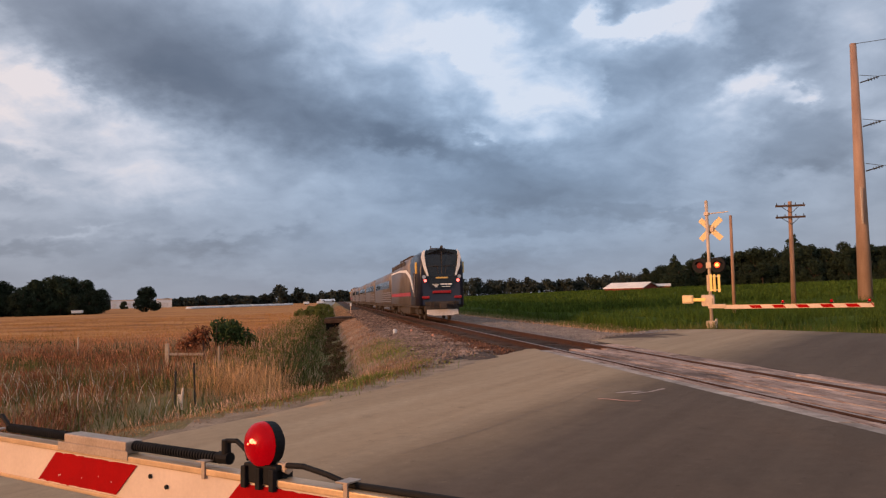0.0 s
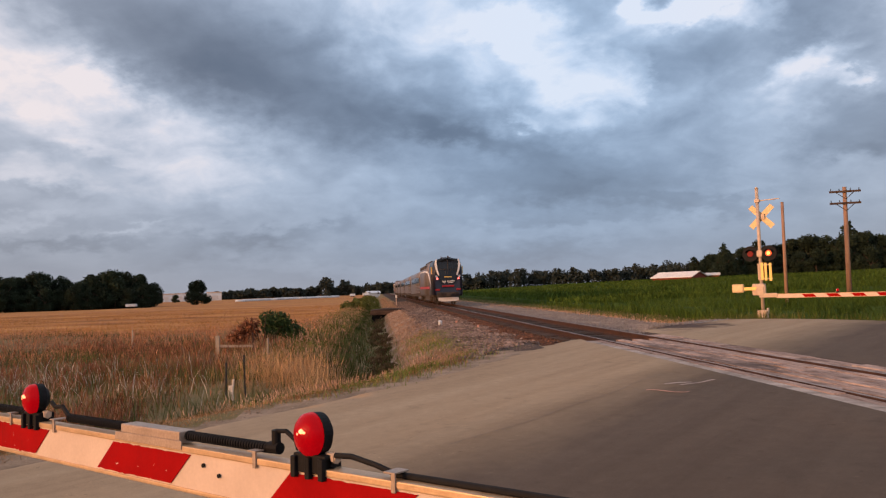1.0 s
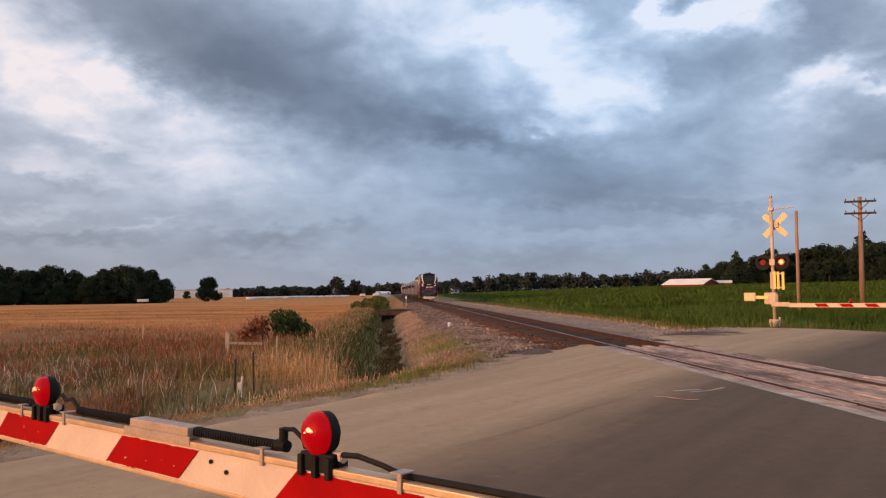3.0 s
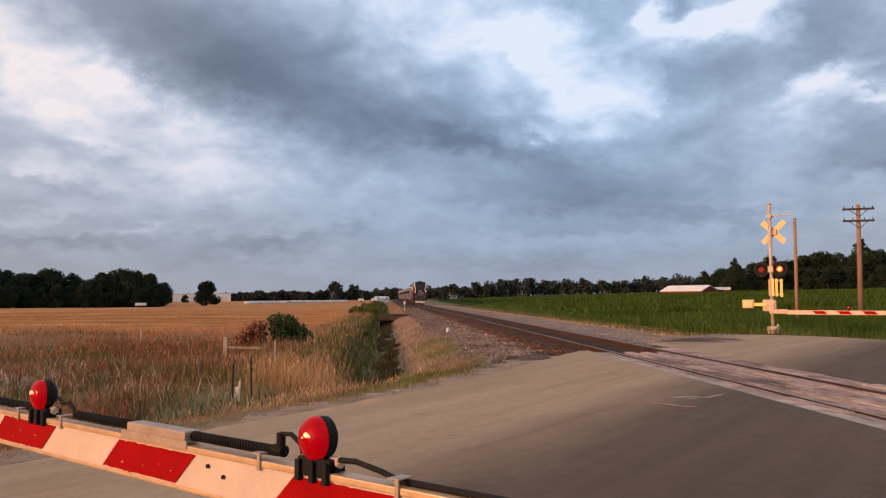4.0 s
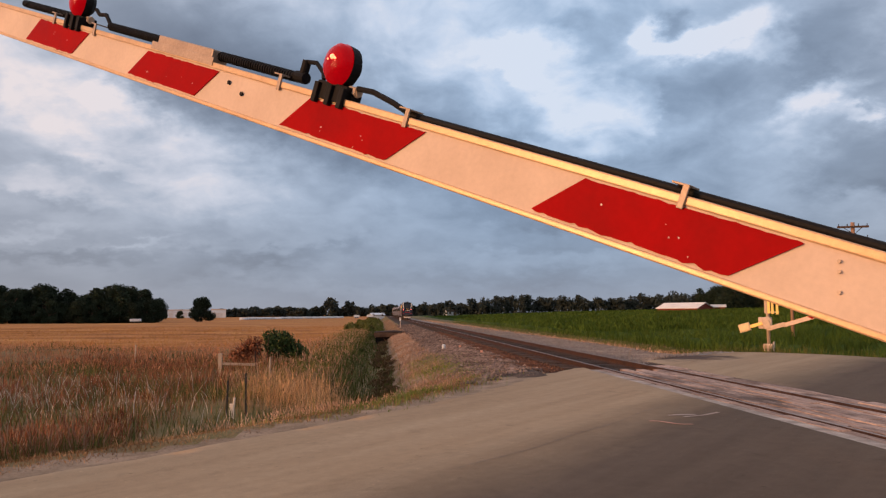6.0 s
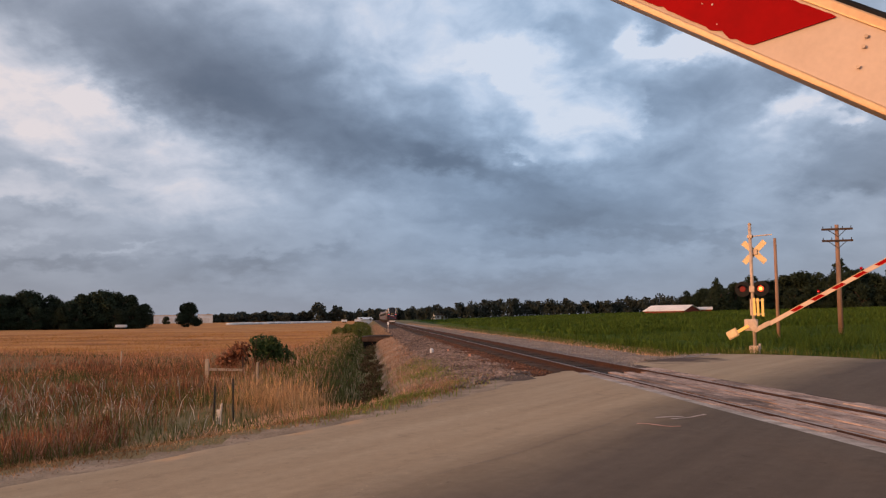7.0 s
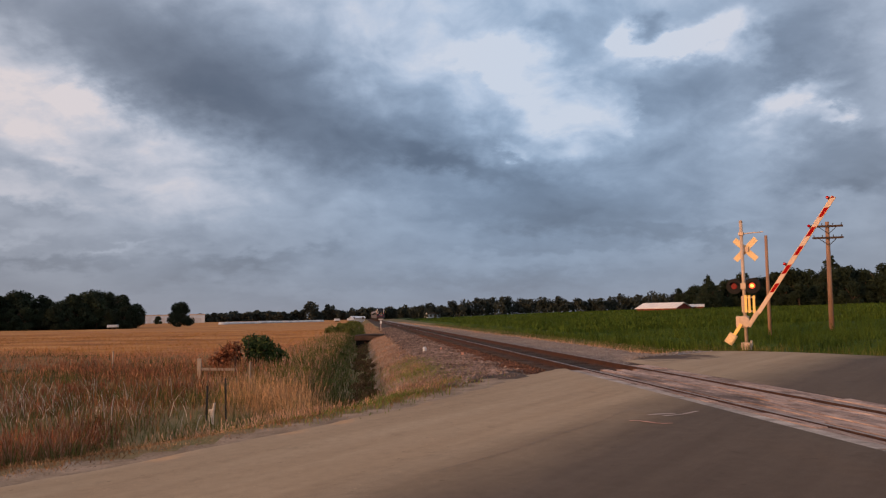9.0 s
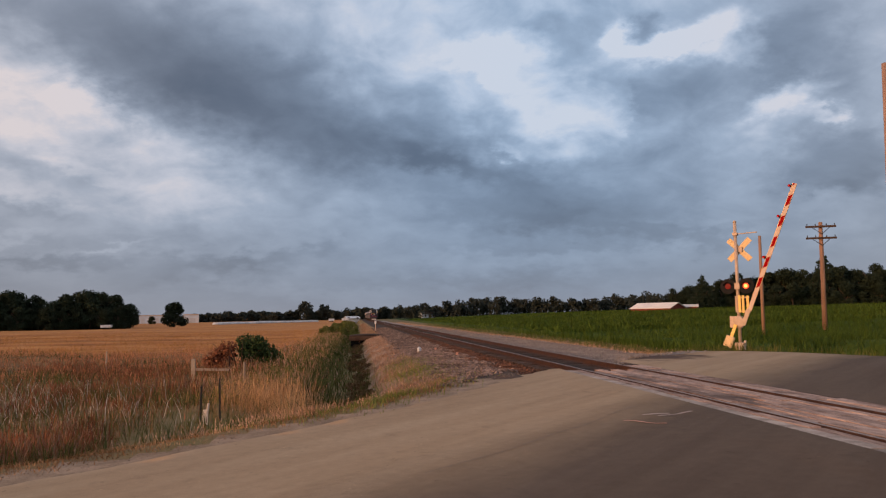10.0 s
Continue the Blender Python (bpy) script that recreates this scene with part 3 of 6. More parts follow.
def make_road():
    verts, faces = [], []

    def sheet(rows):
        base, w = len(verts), len(rows[0])
        for r in rows:
            verts.extend(r)
        for j in range(len(rows) - 1):
            for i in range(w - 1):
                a = base + j * w + i
                faces.append((a, a + 1, a + w + 1, a + w))

    rows = []
    for n in np.concatenate([[-99], np.linspace(-8.5, 2.5, 45)]):
        row = []
        for s in np.linspace(0, 1, 90):
            nn = n
            end = (5.33 - 0.7376 * n) / 0.6752 if n > -90 else 0
            if n < -90:
                u = -14 + (19.0 + 14) * s
                nn = road_left(u) + 0.10 * math.sin(u * 2.3) + 0.07 * math.sin(u * 5.9 + 1)
                x, y = ALONG.x * u + ACROSS.x * nn, ALONG.y * u + ACROSS.y * nn
            else:
                u = -14 + (min(end, 60) + 14) * s
                x, y = ALONG.x * u + ACROSS.x * nn, ALONG.y * u + ACROSS.y * nn
            row.append((x, y, float(road_z(x)) + (0.012 * math.sin(nn * 1.1) if x < 4.5 else 0.0) - (0.030 if n < -90 else 0.0)))
        rows.append(row)
    sheet(rows)
    rows = []
    for x in spaced([(7.93, 0), (16, 0.4), (40, 1.5), (80, 5)]):
        top = float(far_left(x)) + 0.12 * math.sin(x * 2.1)
        rows.append([(x, y, float(road_z(x)) - 0.010 + 0.014 * float(step(7.95, 8.3, x))) for y in np.linspace(-13.5, top, 60)])
    sheet(rows)
    me = mesh_from("road", verts, faces, M_ASPHALT, smooth=True)
    tagged(new("road", me), "worn dusty asphalt country road rising to the crossing", "road", kind="structure")


make_ground()
make_road()


# ---- track ----
def rail_profile(x):
    half = ((0.068, -0.175), (0.068, -0.160), (0.010, -0.140), (0.010, -0.045), (0.036, -0.035), (0.036, -0.006), (0.028, 0.0))
    return [(x + a, z) for a, z in half] + [(x - a, z) for a, z in reversed(half)]


def make_track():
    track = thing("railway_track", pose(TRACK, 0, 0), "single railway track with rusty rails on tarred wooden ties", "track", kind="structure")
    for side in (-1, 1):
        bm = bmesh.new()
        loft(bm, [[(x, y, z) for x, z in rail_profile(side * 0.753)] for y in (-12, 0, 20, 60, 150, 900)])
        rail = part("rail", bm, M_RAIL, track)
        bm = bmesh.new()
        box(bm, side * 0.753 - 0.024, side * 0.753 + 0.024, -12, 900, -0.002, 0.003)
        part("rail_head", bm, M_RAILTOP, rail, "polished running surface")
    bm = bmesh.new()
    box(bm, -1.3, 1.3, -0.115, 0.115, -0.34, -0.165, 0.012)
    tie = finish(bm, "tie", M_TIE)
    for i in range(170):
        ob = part("tie", tie, None, track)
        ob.matrix_basis = pose(random.uniform(-0.04, 0.04), 19.9 + i * 0.53, random.uniform(-0.012, 0.008), 0, 0, random.uniform(-1.2, 1.2))
    bm = bmesh.new()
    for i in range(500):
        box(bm, -1.3, 1.3, 110 + i * 0.53 - 0.115, 110 + i * 0.53 + 0.115, -0.34, -0.165)
    tagged(part("far_ties", bm, M_TIE, track), kind="stuff")


def make_crossing():
    crossing = thing("crossing_surface", pose(TRACK, 0, 0), "weathered timber and concrete panels laid flush between the rails", "crossing", kind="structure")
    # planks between the rails, side by side, in lengths of about 2.4 m
    plank = {}
    edges = (-0.625, -0.44, -0.22, 0.0, 0.22, 0.44, 0.625)
    for k, (a, b) in enumerate(zip(edges, edges[1:])):
        bm = bmesh.new()
        box(bm, a + 0.006, b - 0.006, -1.19, 1.19, -0.14, 0.0, 0.008)
        plank[k] = finish(bm, "plank", M_TIMBER)
    for k in plank:
        for j in range(11):
            ob = part("plank", plank[k], None, crossing)
            ob.matrix_basis = pose(0, -6.0 + 2.4 * j + (k % 2) * 0.5, random.uniform(-0.022, -0.004), random.uniform(-0.15, 0.15), random.uniform(-0.4, 0.4), 0)
    for side in (-1, 1):
        for x0, x1, mat, name in ((0.825, 1.02, M_TIMBER, "plank"), (1.03, 1.275 if side < 0 else 1.32, M_CONCRETE if side < 0 else M_TIMBER, "concrete_panel" if side < 0 else "plank")):
            bm = bmesh.new()
            a, b = sorted((side * x0, side * x1))
            box(bm, a, b, -0.74, 0.74, -0.16, -0.004, 0.018)
            me = finish(bm, name, mat)
            for j in range(18):
                ob = part(name, me, None, crossing)
                ob.matrix_basis = pose(0, -6.6 + 1.5 * j + (1.3 if side > 0 else 0.0), random.uniform(-0.012, 0.0), random.uniform(-0.25, 0.25), random.uniform(-0.25, 0.25), random.uniform(-0.3, 0.3))


make_track()
make_crossing()


# ---- crossing gates ----
def lamp_parts(arm, s, h, back, face=0.0, r=0.053):
    """A round red lamp on a black bracket, standing on the arm; parts of the arm."""
    m = pose(s, 0.0, h, 0, 0, face)
    bm = bmesh.new()
    flat = pose(s, 0.0, h)
    for k in (-0.056, -0.010, 0.040):
        box(bm, k, k + 0.016, -0.016, 0.045, -0.022, 0.030, 0.003, flat)
    box(bm, -0.056, 0.056, -0.006, 0.05, -0.010, 0.036, 0.004, flat)
    rod(bm, flat @ Vector((-0.062, 0.02, 0.012)), flat @ Vector((0.062, 0.02, 0.012)), 0.008, seg=8)
    foot = part("lamp_bracket", bm, M_BLACK, arm)
    bm = bmesh.new()
    c = Vector((0, 0.006, 0.03 + r))
    rod(bm, m @ (c + Vector((0, 0.0, 0))), m @ (c + Vector((0, 0.026, 0))), r, r * 0.95, 28)
    rod(bm, m @ (c + Vector((0, 0.024, 0))), m @ (c + Vector((0, 0.042, 0))), r * 0.93, r * 0.55, 28)
    shell = part("lamp_housing", bm, M_BLACK, arm)
    bm = bmesh.new()
    rings = []
    for q, k in ((0.0, 0.0), (0.93, 0.004), (0.90, 0.018), (0.70, 0.030), (0.42, 0.037), (0.12, 0.040)):
        rr = r * (q if q else 0.95)
        rings.append([m @ (c + Vector((rr * math.cos(a), -k, rr * 1.06 * math.sin(a)))) for a in np.linspace(0, 2 * math.pi, 25)[:-1]])
    loft(bm, rings)
    lens = part("lens", bm, M_LENS, arm, "glowing red round lens", True)
    # small glowing beads on the lens front imitate its bright glint
    bm = bmesh.new()
    for dx, dz, rr in ((-0.012, 0.012, 0.007), (-0.024, 0.010, 0.004), (0.004, 0.004, 0.003)):
        bmesh.ops.create_icosphere(bm, subdivisions=1, radius=rr, matrix=m @ Matrix.Translation(c + Vector((dx, -0.040, dz))))
    part("bulb", bm, M_LENS_GLINT, lens, "glowing beads for the bright glint on the lens")
    for side in (-1, 1):
        bm = bmesh.new()
        rod(bm, m @ Vector((side * (r * 0.55), 0.03, 0.032)), m @ Vector((side * (r + 0.02), 0.03, 0.030)), 0.010, seg=10)
        rod(bm, m @ Vector((side * (r + 0.005), 0.03, 0.030)), m @ Vector((side * (r + 0.016), 0.03, 0.030)), 0.014, seg=6)
        part("cable_gland", bm, M_STEEL, arm, "grey threaded cable gland")


def striped_arm(arm, start, length, top, tall, slant, thick, first_red, red=0.406, white=0.419):
    """White channel arm with slanted red sheeting; x along the arm, its face towards -y."""
    bm = bmesh.new()
    box(bm, start, start + length, 0.0, 0.004, top - tall, top, 0.0)
    part("face_panel", bm, M_WHITE, arm, "cream-white reflective sheeting")
    for z0, z1, name in ((top, top + 0.017, "upper_rail"), (top - tall - 0.012, top - tall, "lower_rail")):
        bm = bmesh.new()
        box(bm, start, start + length, -0.004, thick, z0, z1, 0.003)
        part(name, bm, M_EDGE, arm, "aluminium edge tinted orange for the low sun")
    s = first_red
    while s + 0.1 < start + length:
        e = min(s + red, start + length - 0.01)
        bm = bmesh.new()
        k = 40
        rag = [random.choice((0, 0, 0, 0.5, 1)) * random.uniform(-0.004, 0.004) for _ in range(4 * k)]
        up = [(s + (e - s) * i / k, -0.0035, top - 0.004 + rag[i] * 0.7) for i in range(k + 1)]
        low = [(s + slant + (e - s) * i / k, -0.0035, top - tall + 0.005 + rag[i + k]) for i in range(k + 1)]
        low = [(min(x, start + length - 0.005), y, z) for x, y, z in low]
        for i in range(k):
            bm.faces.new([bm.verts.new(p) for p in (up[i], low[i], low[i + 1], up[i + 1])])
        bmesh.ops.remove_doubles(bm, verts=bm.verts, dist=1e-6)
        ext = bmesh.ops.extrude_face_region(bm, geom=bm.faces[:])["geom"]
        bmesh.ops.translate(bm, vec=(0, 0.0025, 0), verts=[v for v in ext if isinstance(v, bmesh.types.BMVert)])
        bmesh.ops.recalc_face_normals(bm, faces=bm.faces)
        part("red_stripe", bm, M_RED, arm, "red reflective stripe with ragged edges")
        for _ in range(5):
            cx, cz = random.uniform(s + 0.06, e - 0.02), top - tall * random.uniform(0.35, 0.95)
            bm = bmesh.new()
            rod(bm, (cx, -0.0030, cz), (cx, -0.0042, cz), random.uniform(0.001, 0.0026), seg=5)
            part("paint_chip", bm, M_WHITE, arm)
        s += red + white


def mast_parts(gate, height, base_z, y=0.0):
    bm = bmesh.new()
    rod(bm, (0, y, base_z), (0, y, base_z + 0.10), 0.20, 0.19, 20)
    box(bm, -0.17, 0.17, y - 0.17, y + 0.17, base_z + 0.10, base_z + 0.28, 0.03)
    part("mast_base", bm, M_STEEL, gate, "cast base with rounded corners")
    bm = bmesh.new()
    rod(bm, (0, y, base_z + 0.2), (0, y, height), 0.062, seg=20)
    rod(bm, (0, y, height), (0, y, height + 0.07), 0.075, 0.03, 16)
    part("mast", bm, M_STEEL, gate, "galvanised steel mast", True)


def mechanism(gate):
    bm = bmesh.new()
    box(bm, -0.24, 0.20, -0.16, 0.16, -0.24, 0.20, 0.05)
    box(bm, -0.10, 0.26, -0.20, -0.14, -0.16, 0.14, 0.03)
    rod(bm, (0.02, -0.16, 0), (0.02, -0.25, 0), 0.09, seg=20)
    return part("gate_mechanism", bm, M_STEEL, gate, "grey cast gate mechanism housing")


def near_gate():
    gate = thing("crossing_gate", pose(1.767, 0.137, 0.0, 1.2, 0, 137.53), "crossing gate beside the road with red and white striped arm", "crossing gate", "crossing gates")
    # local x runs along the lowered arm, local +y faces the waiting traffic
    mast_parts(gate, 4.6, -0.36, -0.34)
    bm = bmesh.new()
    box(bm, -0.25, 0.22, -0.50, -0.10, 1.18, 1.60, 0.05)
    part("gate_mechanism", bm, M_STEEL, gate, "grey cast gate mechanism housing")
    arm = new("gate_arm")
    arm.parent = gate
    arm.matrix_basis = pose(0, 0.029, 1.389)
    tagged(arm, "raised striped gate arm with red lamps")
    top, tall = -0.374, 0.098
    bm = bmesh.new()
    box(bm, -0.55, 0.75, 0.0, 0.05, -0.10, 0.06, 0.01)
    box(bm, 0.35, 0.95, 0.01, 0.05, -0.47, -0.05, 0.01)
    part("arm_adapter", bm, M_STEEL, arm, "steel arm adapter plates")
    striped_arm(arm, 0.55, 5.0, top, tall, 0.095, 0.045, 1.461 - 0.825)
    # conduit lying along the top edge
    bm = bmesh.new()
    rod(bm, (0.6, 0.026, top + 0.024), (2.37, 0.026, top + 0.024), 0.008, seg=10)
    part("cable", bm, M_BLACK, arm, "black cable along the top edge")
    bm = bmesh.new()
    tube(bm, [(2.37, 0.026, top + 0.024), (2.43, 0.02, top + 0.040), (2.5, 0.015, top + 0.052), (2.55, 0.012, top + 0.050)], 0.007)
    part("cable", bm, M_BLACK, arm)
    for a, b in ((2.80, 3.17), (3.48, 3.86), (4.15, 4.6)):
        bm = bmesh.new()
        rod(bm, (a, 0.03, top + 0.042), (b, 0.03, top + 0.042), 0.0105, seg=12)
        k = int((b - a) / 0.011)
        for i in range(k):
            x = a + (b - a) * (i + 0.5) / k
            rod(bm, (x - 0.0025, 0.03, top + 0.040), (x + 0.0025, 0.03, top + 0.040), 0.0145, seg=12)
        part("conduit", bm, M_BLACK, arm, "black corrugated conduit")
    bm = bmesh.new()
    tube(bm, [(2.69, 0.02, top + 0.050), (2.71, 0.03, top + 0.068), (2.745, 0.03, top + 0.088), (2.785, 0.03, top + 0.085)], 0.006)
    rod(bm, (2.785, 0.03, top + 0.088), (2.785, 0.03, top + 0.035), 0.012, seg=12)
    rod(bm, (2.77, 0.03, top + 0.042), (2.81, 0.03, top + 0.042), 0.0155, seg=12)
    part("elbow", bm, M_BLACK, arm, "black conduit elbow")
    bm = bmesh.new()
    tube(bm, [(3.86, 0.03, top + 0.042), (3.91, 0.03, top + 0.075), (3.96, 0.03, top + 0.07), (3.99, 0.03, top + 0.085)], 0.007)
    part("cable", bm, M_BLACK, arm)
    for s in (1.672, 2.352, 2.827, 3.895, 4.22):
        bm = bmesh.new()
        box(bm, s - 0.006, s + 0.006, -0.009, -0.004, top - 0.008, top + 0.034, 0.001)
        box(bm, s - 0.006, s + 0.028, -0.009, 0.04, top + 0.032, top + 0.036, 0.001)
        part("clip", bm, M_SLEEVE, arm, "bent aluminium cable clip")
    bm = bmesh.new()
    box(bm, 3.17, 3.48, 0.0, 0.055, top + 0.018, top + 0.054, 0.004)
    box(bm, 3.15, 3.50, -0.007, -0.003, top + 0.006, top + 0.03, 0.001)
    part("splice_sleeve", bm, M_SLEEVE, arm, "dull aluminium splice sleeve, tan sunlight put into its colour")
    for s, h in ((2.60, top + 0.028), (4.04, top + 0.028)):
        lamp_parts(arm, s + 0.024, h - 0.016, 0, 9.0)
    for s, h in ((3.05, -0.40), (2.98, -0.42)):
        bm = bmesh.new()
        rod(bm, (s, -0.0015, h), (s, -0.006, h), 0.006, seg=10)
        part("bolt_hole", bm, M_BLACK, arm, "dark empty bolt hole")
    for s in (1.40, 1.39, 1.405):
        bm = bmesh.new()
        rod(bm, (s, -0.001, -0.39 - (1.405 - s) * 3), (s, -0.006, -0.39 - (1.405 - s) * 3), 0.003, seg=8)
        part("rivet", bm, M_STEEL, arm)
    # the striped face looks back along the road
    for ob in arm.children_recursive:
        ob.data.transform(Matrix.Diagonal((1, -1, 1, 1)))
        ob.data.flip_normals()
    return arm


def far_gate():
    gate = thing("crossing_gate", pose(14.47, 27.9, 0.0, 0, 0, -42.47), "lit crossing gate with crossbuck, flashing lamps and striped arm", "crossing gate", "crossing gates")
    mast_parts(gate, 4.86, -0.02)
    # the back of the crossbuck, lamps and plates face local +y, away from the waiting view
    bm = bmesh.new()
    for turn in (45, -45):
        box(bm, -0.56, 0.56, 0.085, 0.10, -0.105, 0.105, 0.003, pose(0.10, 0.02 if turn > 0 else 0.03, 3.80, 0, turn, 0))
    part("crossbuck", bm, M_SUNPLATE, gate, "crossbuck boards seen from behind, yellow sunlight put into their colour")
    bm = bmesh.new()
    box(bm, -0.05, 0.22, 0.05, 0.09, 3.70, 3.90, 0.01)
    part("crossbuck_clamp", bm, M_STEEL, gate)
    bm = bmesh.new()
    rod(bm, (0, 0, 4.40), (0.80, 0, 4.42), 0.022, seg=10)
    box(bm, -0.09, 0.09, -0.09, 0.09, 4.34, 4.46, 0.01)
    part("top_arm", bm, M_STEEL, gate, "thin horizontal pipe near the top")
    bm = bmesh.new()
    rod(bm, (-0.42, -0.02, 2.40), (0.42, -0.02, 2.40), 0.035, seg=12)
    box(bm, -0.10, 0.10, -0.10, 0.10, 2.28, 2.52, 0.02)
    part("lamp_crossarm", bm, M_STEEL, gate)
    for side, mat, label in ((-1, M_DIMRED, "dim red signal lens"), (1, M_AMBER, "bright glowing signal lens")):
        for facing in (-1, 1):
            c = Vector((side * 0.33, facing * 0.02, 2.40))
            bm = bmesh.new()
            rod(bm, c + Vector((0, facing * 0.06, 0)), c + Vector((0, facing * 0.075, 0)), 0.29, seg=32)
            # hood above the lens
            ring = lambda d, r: [c + Vector((r * math.cos(a), facing * d, r * math.sin(a))) for a in np.linspace(0.25, math.pi - 0.25, 20)]
            loft(bm, [ring(0.07, 0.165), ring(0.22, 0.160), ring(0.22, 0.153), ring(0.07, 0.157)], closed=False, cap=False)
            rod(bm, c, c + Vector((0, facing * 0.08, 0)), 0.12, 0.15, 20)
            target = part("signal_target", bm, M_BLACK, gate, "black round signal backing with hood")
            bm = bmesh.new()
            rod(bm, c + Vector((0, facing * 0.078, 0)), c + Vector((0, facing * 0.095, 0)), 0.115, 0.10, 28)
            part("signal_lens", bm, mat, target, label)
            if side > 0:
                bm = bmesh.new()
                rod(bm, c + Vector((0, facing * 0.094, 0)), c + Vector((0, facing * 0.099, 0)), 0.066, 0.055, 20)
                part("signal_core", bm, M_GLOWCORE, target, "bright orange middle of the lens")
    bm = bmesh.new()
    box(bm, -0.13, -0.02, 0.05, 0.065, 1.40, 2.02, 0.003)
    part("sign_plate", bm, M_STEEL, gate, "back of a sign plate")
    for k, x in enumerate((0.06, 0.19, 0.36)):
        bm = bmesh.new()
        box(bm, x - 0.045, x + 0.045, -0.075, -0.06, 1.40 - 0.02 * k, 2.05 - 0.01 * k, 0.003)
        part("reflective_strip", bm, M_YELLOW, gate, "yellow reflective strip on the mast")
    for z in (1.42, 1.94):
        bm = bmesh.new()
        box(bm, -0.02, 0.42, -0.06, -0.045, z, z + 0.05, 0.003)
        part("strip_bracket", bm, M_STEEL, gate)
    house = mechanism(gate)
    house.matrix_basis = pose(-0.08, 0.0, 1.06)
    bm = bmesh.new()
    box(bm, 0.14, 0.20, -0.03, 0.10, 0.12, 0.34, 0.02)
    part("junction_box", bm, M_WHITE, gate, "small pale junction box at the base")
    arm = new("gate_arm")
    arm.parent = gate
    arm.matrix_basis = pose(0, -0.20, 1.04)
    tagged(arm, "striped gate arm with counterweight")
    bm = bmesh.new()
    box(bm, -0.62, -0.10, -0.02, 0.02, -0.02, 0.10, 0.01)
    # yellow here paints the sunlight on the lever
    part("counterweight_arm", bm, M_YELLOW, arm, "counterweight lever, yellow put in for sunlight")
    bm = bmesh.new()
    box(bm, -1.02, -0.60, -0.07, 0.05, -0.10, 0.22, 0.03)
    box(bm, -0.98, -0.64, -0.09, 0.07, -0.06, 0.16, 0.02)
    # the block's sunlit orange also comes from this painted colour
    part("counterweight", bm, M_SUNPLATE, arm, "heavy cast counterweight block")
    bm = bmesh.new()
    box(bm, -0.05, 0.60, -0.03, 0.03, -0.30, -0.14, 0.01)
    box(bm, -0.12, 0.12, -0.04, 0.04, -0.22, 0.12, 0.02)
    part("arm_adapter", bm, M_STEEL, arm, "grey cast arm adapter")
    striped_arm(arm, 0.55, 4.98, -0.19, 0.125, 0.11, 0.045, 1.43, 0.39, 0.41)
    for s in (2.62, 4.22, 5.40):
        lamp_parts(arm, s, -0.165, 0)
    return arm


NEAR_ARM = near_gate()
FAR_ARM = far_gate()


# ---- train: origin on the rails under its last end, y towards its head ----
def body_ring(y, half, low, high, crown, shoulder=0.55, lean=0.0):
    """Cross-section of a rail vehicle: straight sides, rounded roof."""
    pts = [(-half, low), (-half, high - shoulder)]
    for k in range(1, 8):
        a = math.pi * k / 8
        pts.append((-half * math.cos(a), high - shoulder + (shoulder + crown) * math.sin(a) ** 0.75))
    pts += [(half, high - shoulder), (half, low)]
    return [(x, y + lean * max(0.0, z - low), z) for x, z in pts]


def bogie(parent, y, wheels=2):
    bm = bmesh.new()
    for side in (-1, 1):
        box(bm, side * 1.0 - 0.07, side * 1.0 + 0.07, y - 1.75, y + 1.75, 0.42, 0.72, 0.04)
        box(bm, side * 1.02 - 0.1, side * 1.02 + 0.1, y - 0.5, y + 0.5, 0.30, 0.85, 0.05)
    box(bm, -1.0, 1.0, y - 0.3, y + 0.3, 0.5, 0.8, 0.04)
    frame_ob = part("bogie", bm, M_UNDER, parent, "grimy wheel bogie")
    for dy in (-1.3, 1.3):
        for side in (-1, 1):
            bm = bmesh.new()
            rod(bm, (side * 0.70, y + dy, 0.5), (side * 0.83, y + dy, 0.5), 0.50, seg=24)
            rod(bm, (side * 0.83, y + dy, 0.5), (side * 0.90, y + dy, 0.5), 0.18, seg=16)
            part("wheel", bm, M_UNDER, frame_ob)


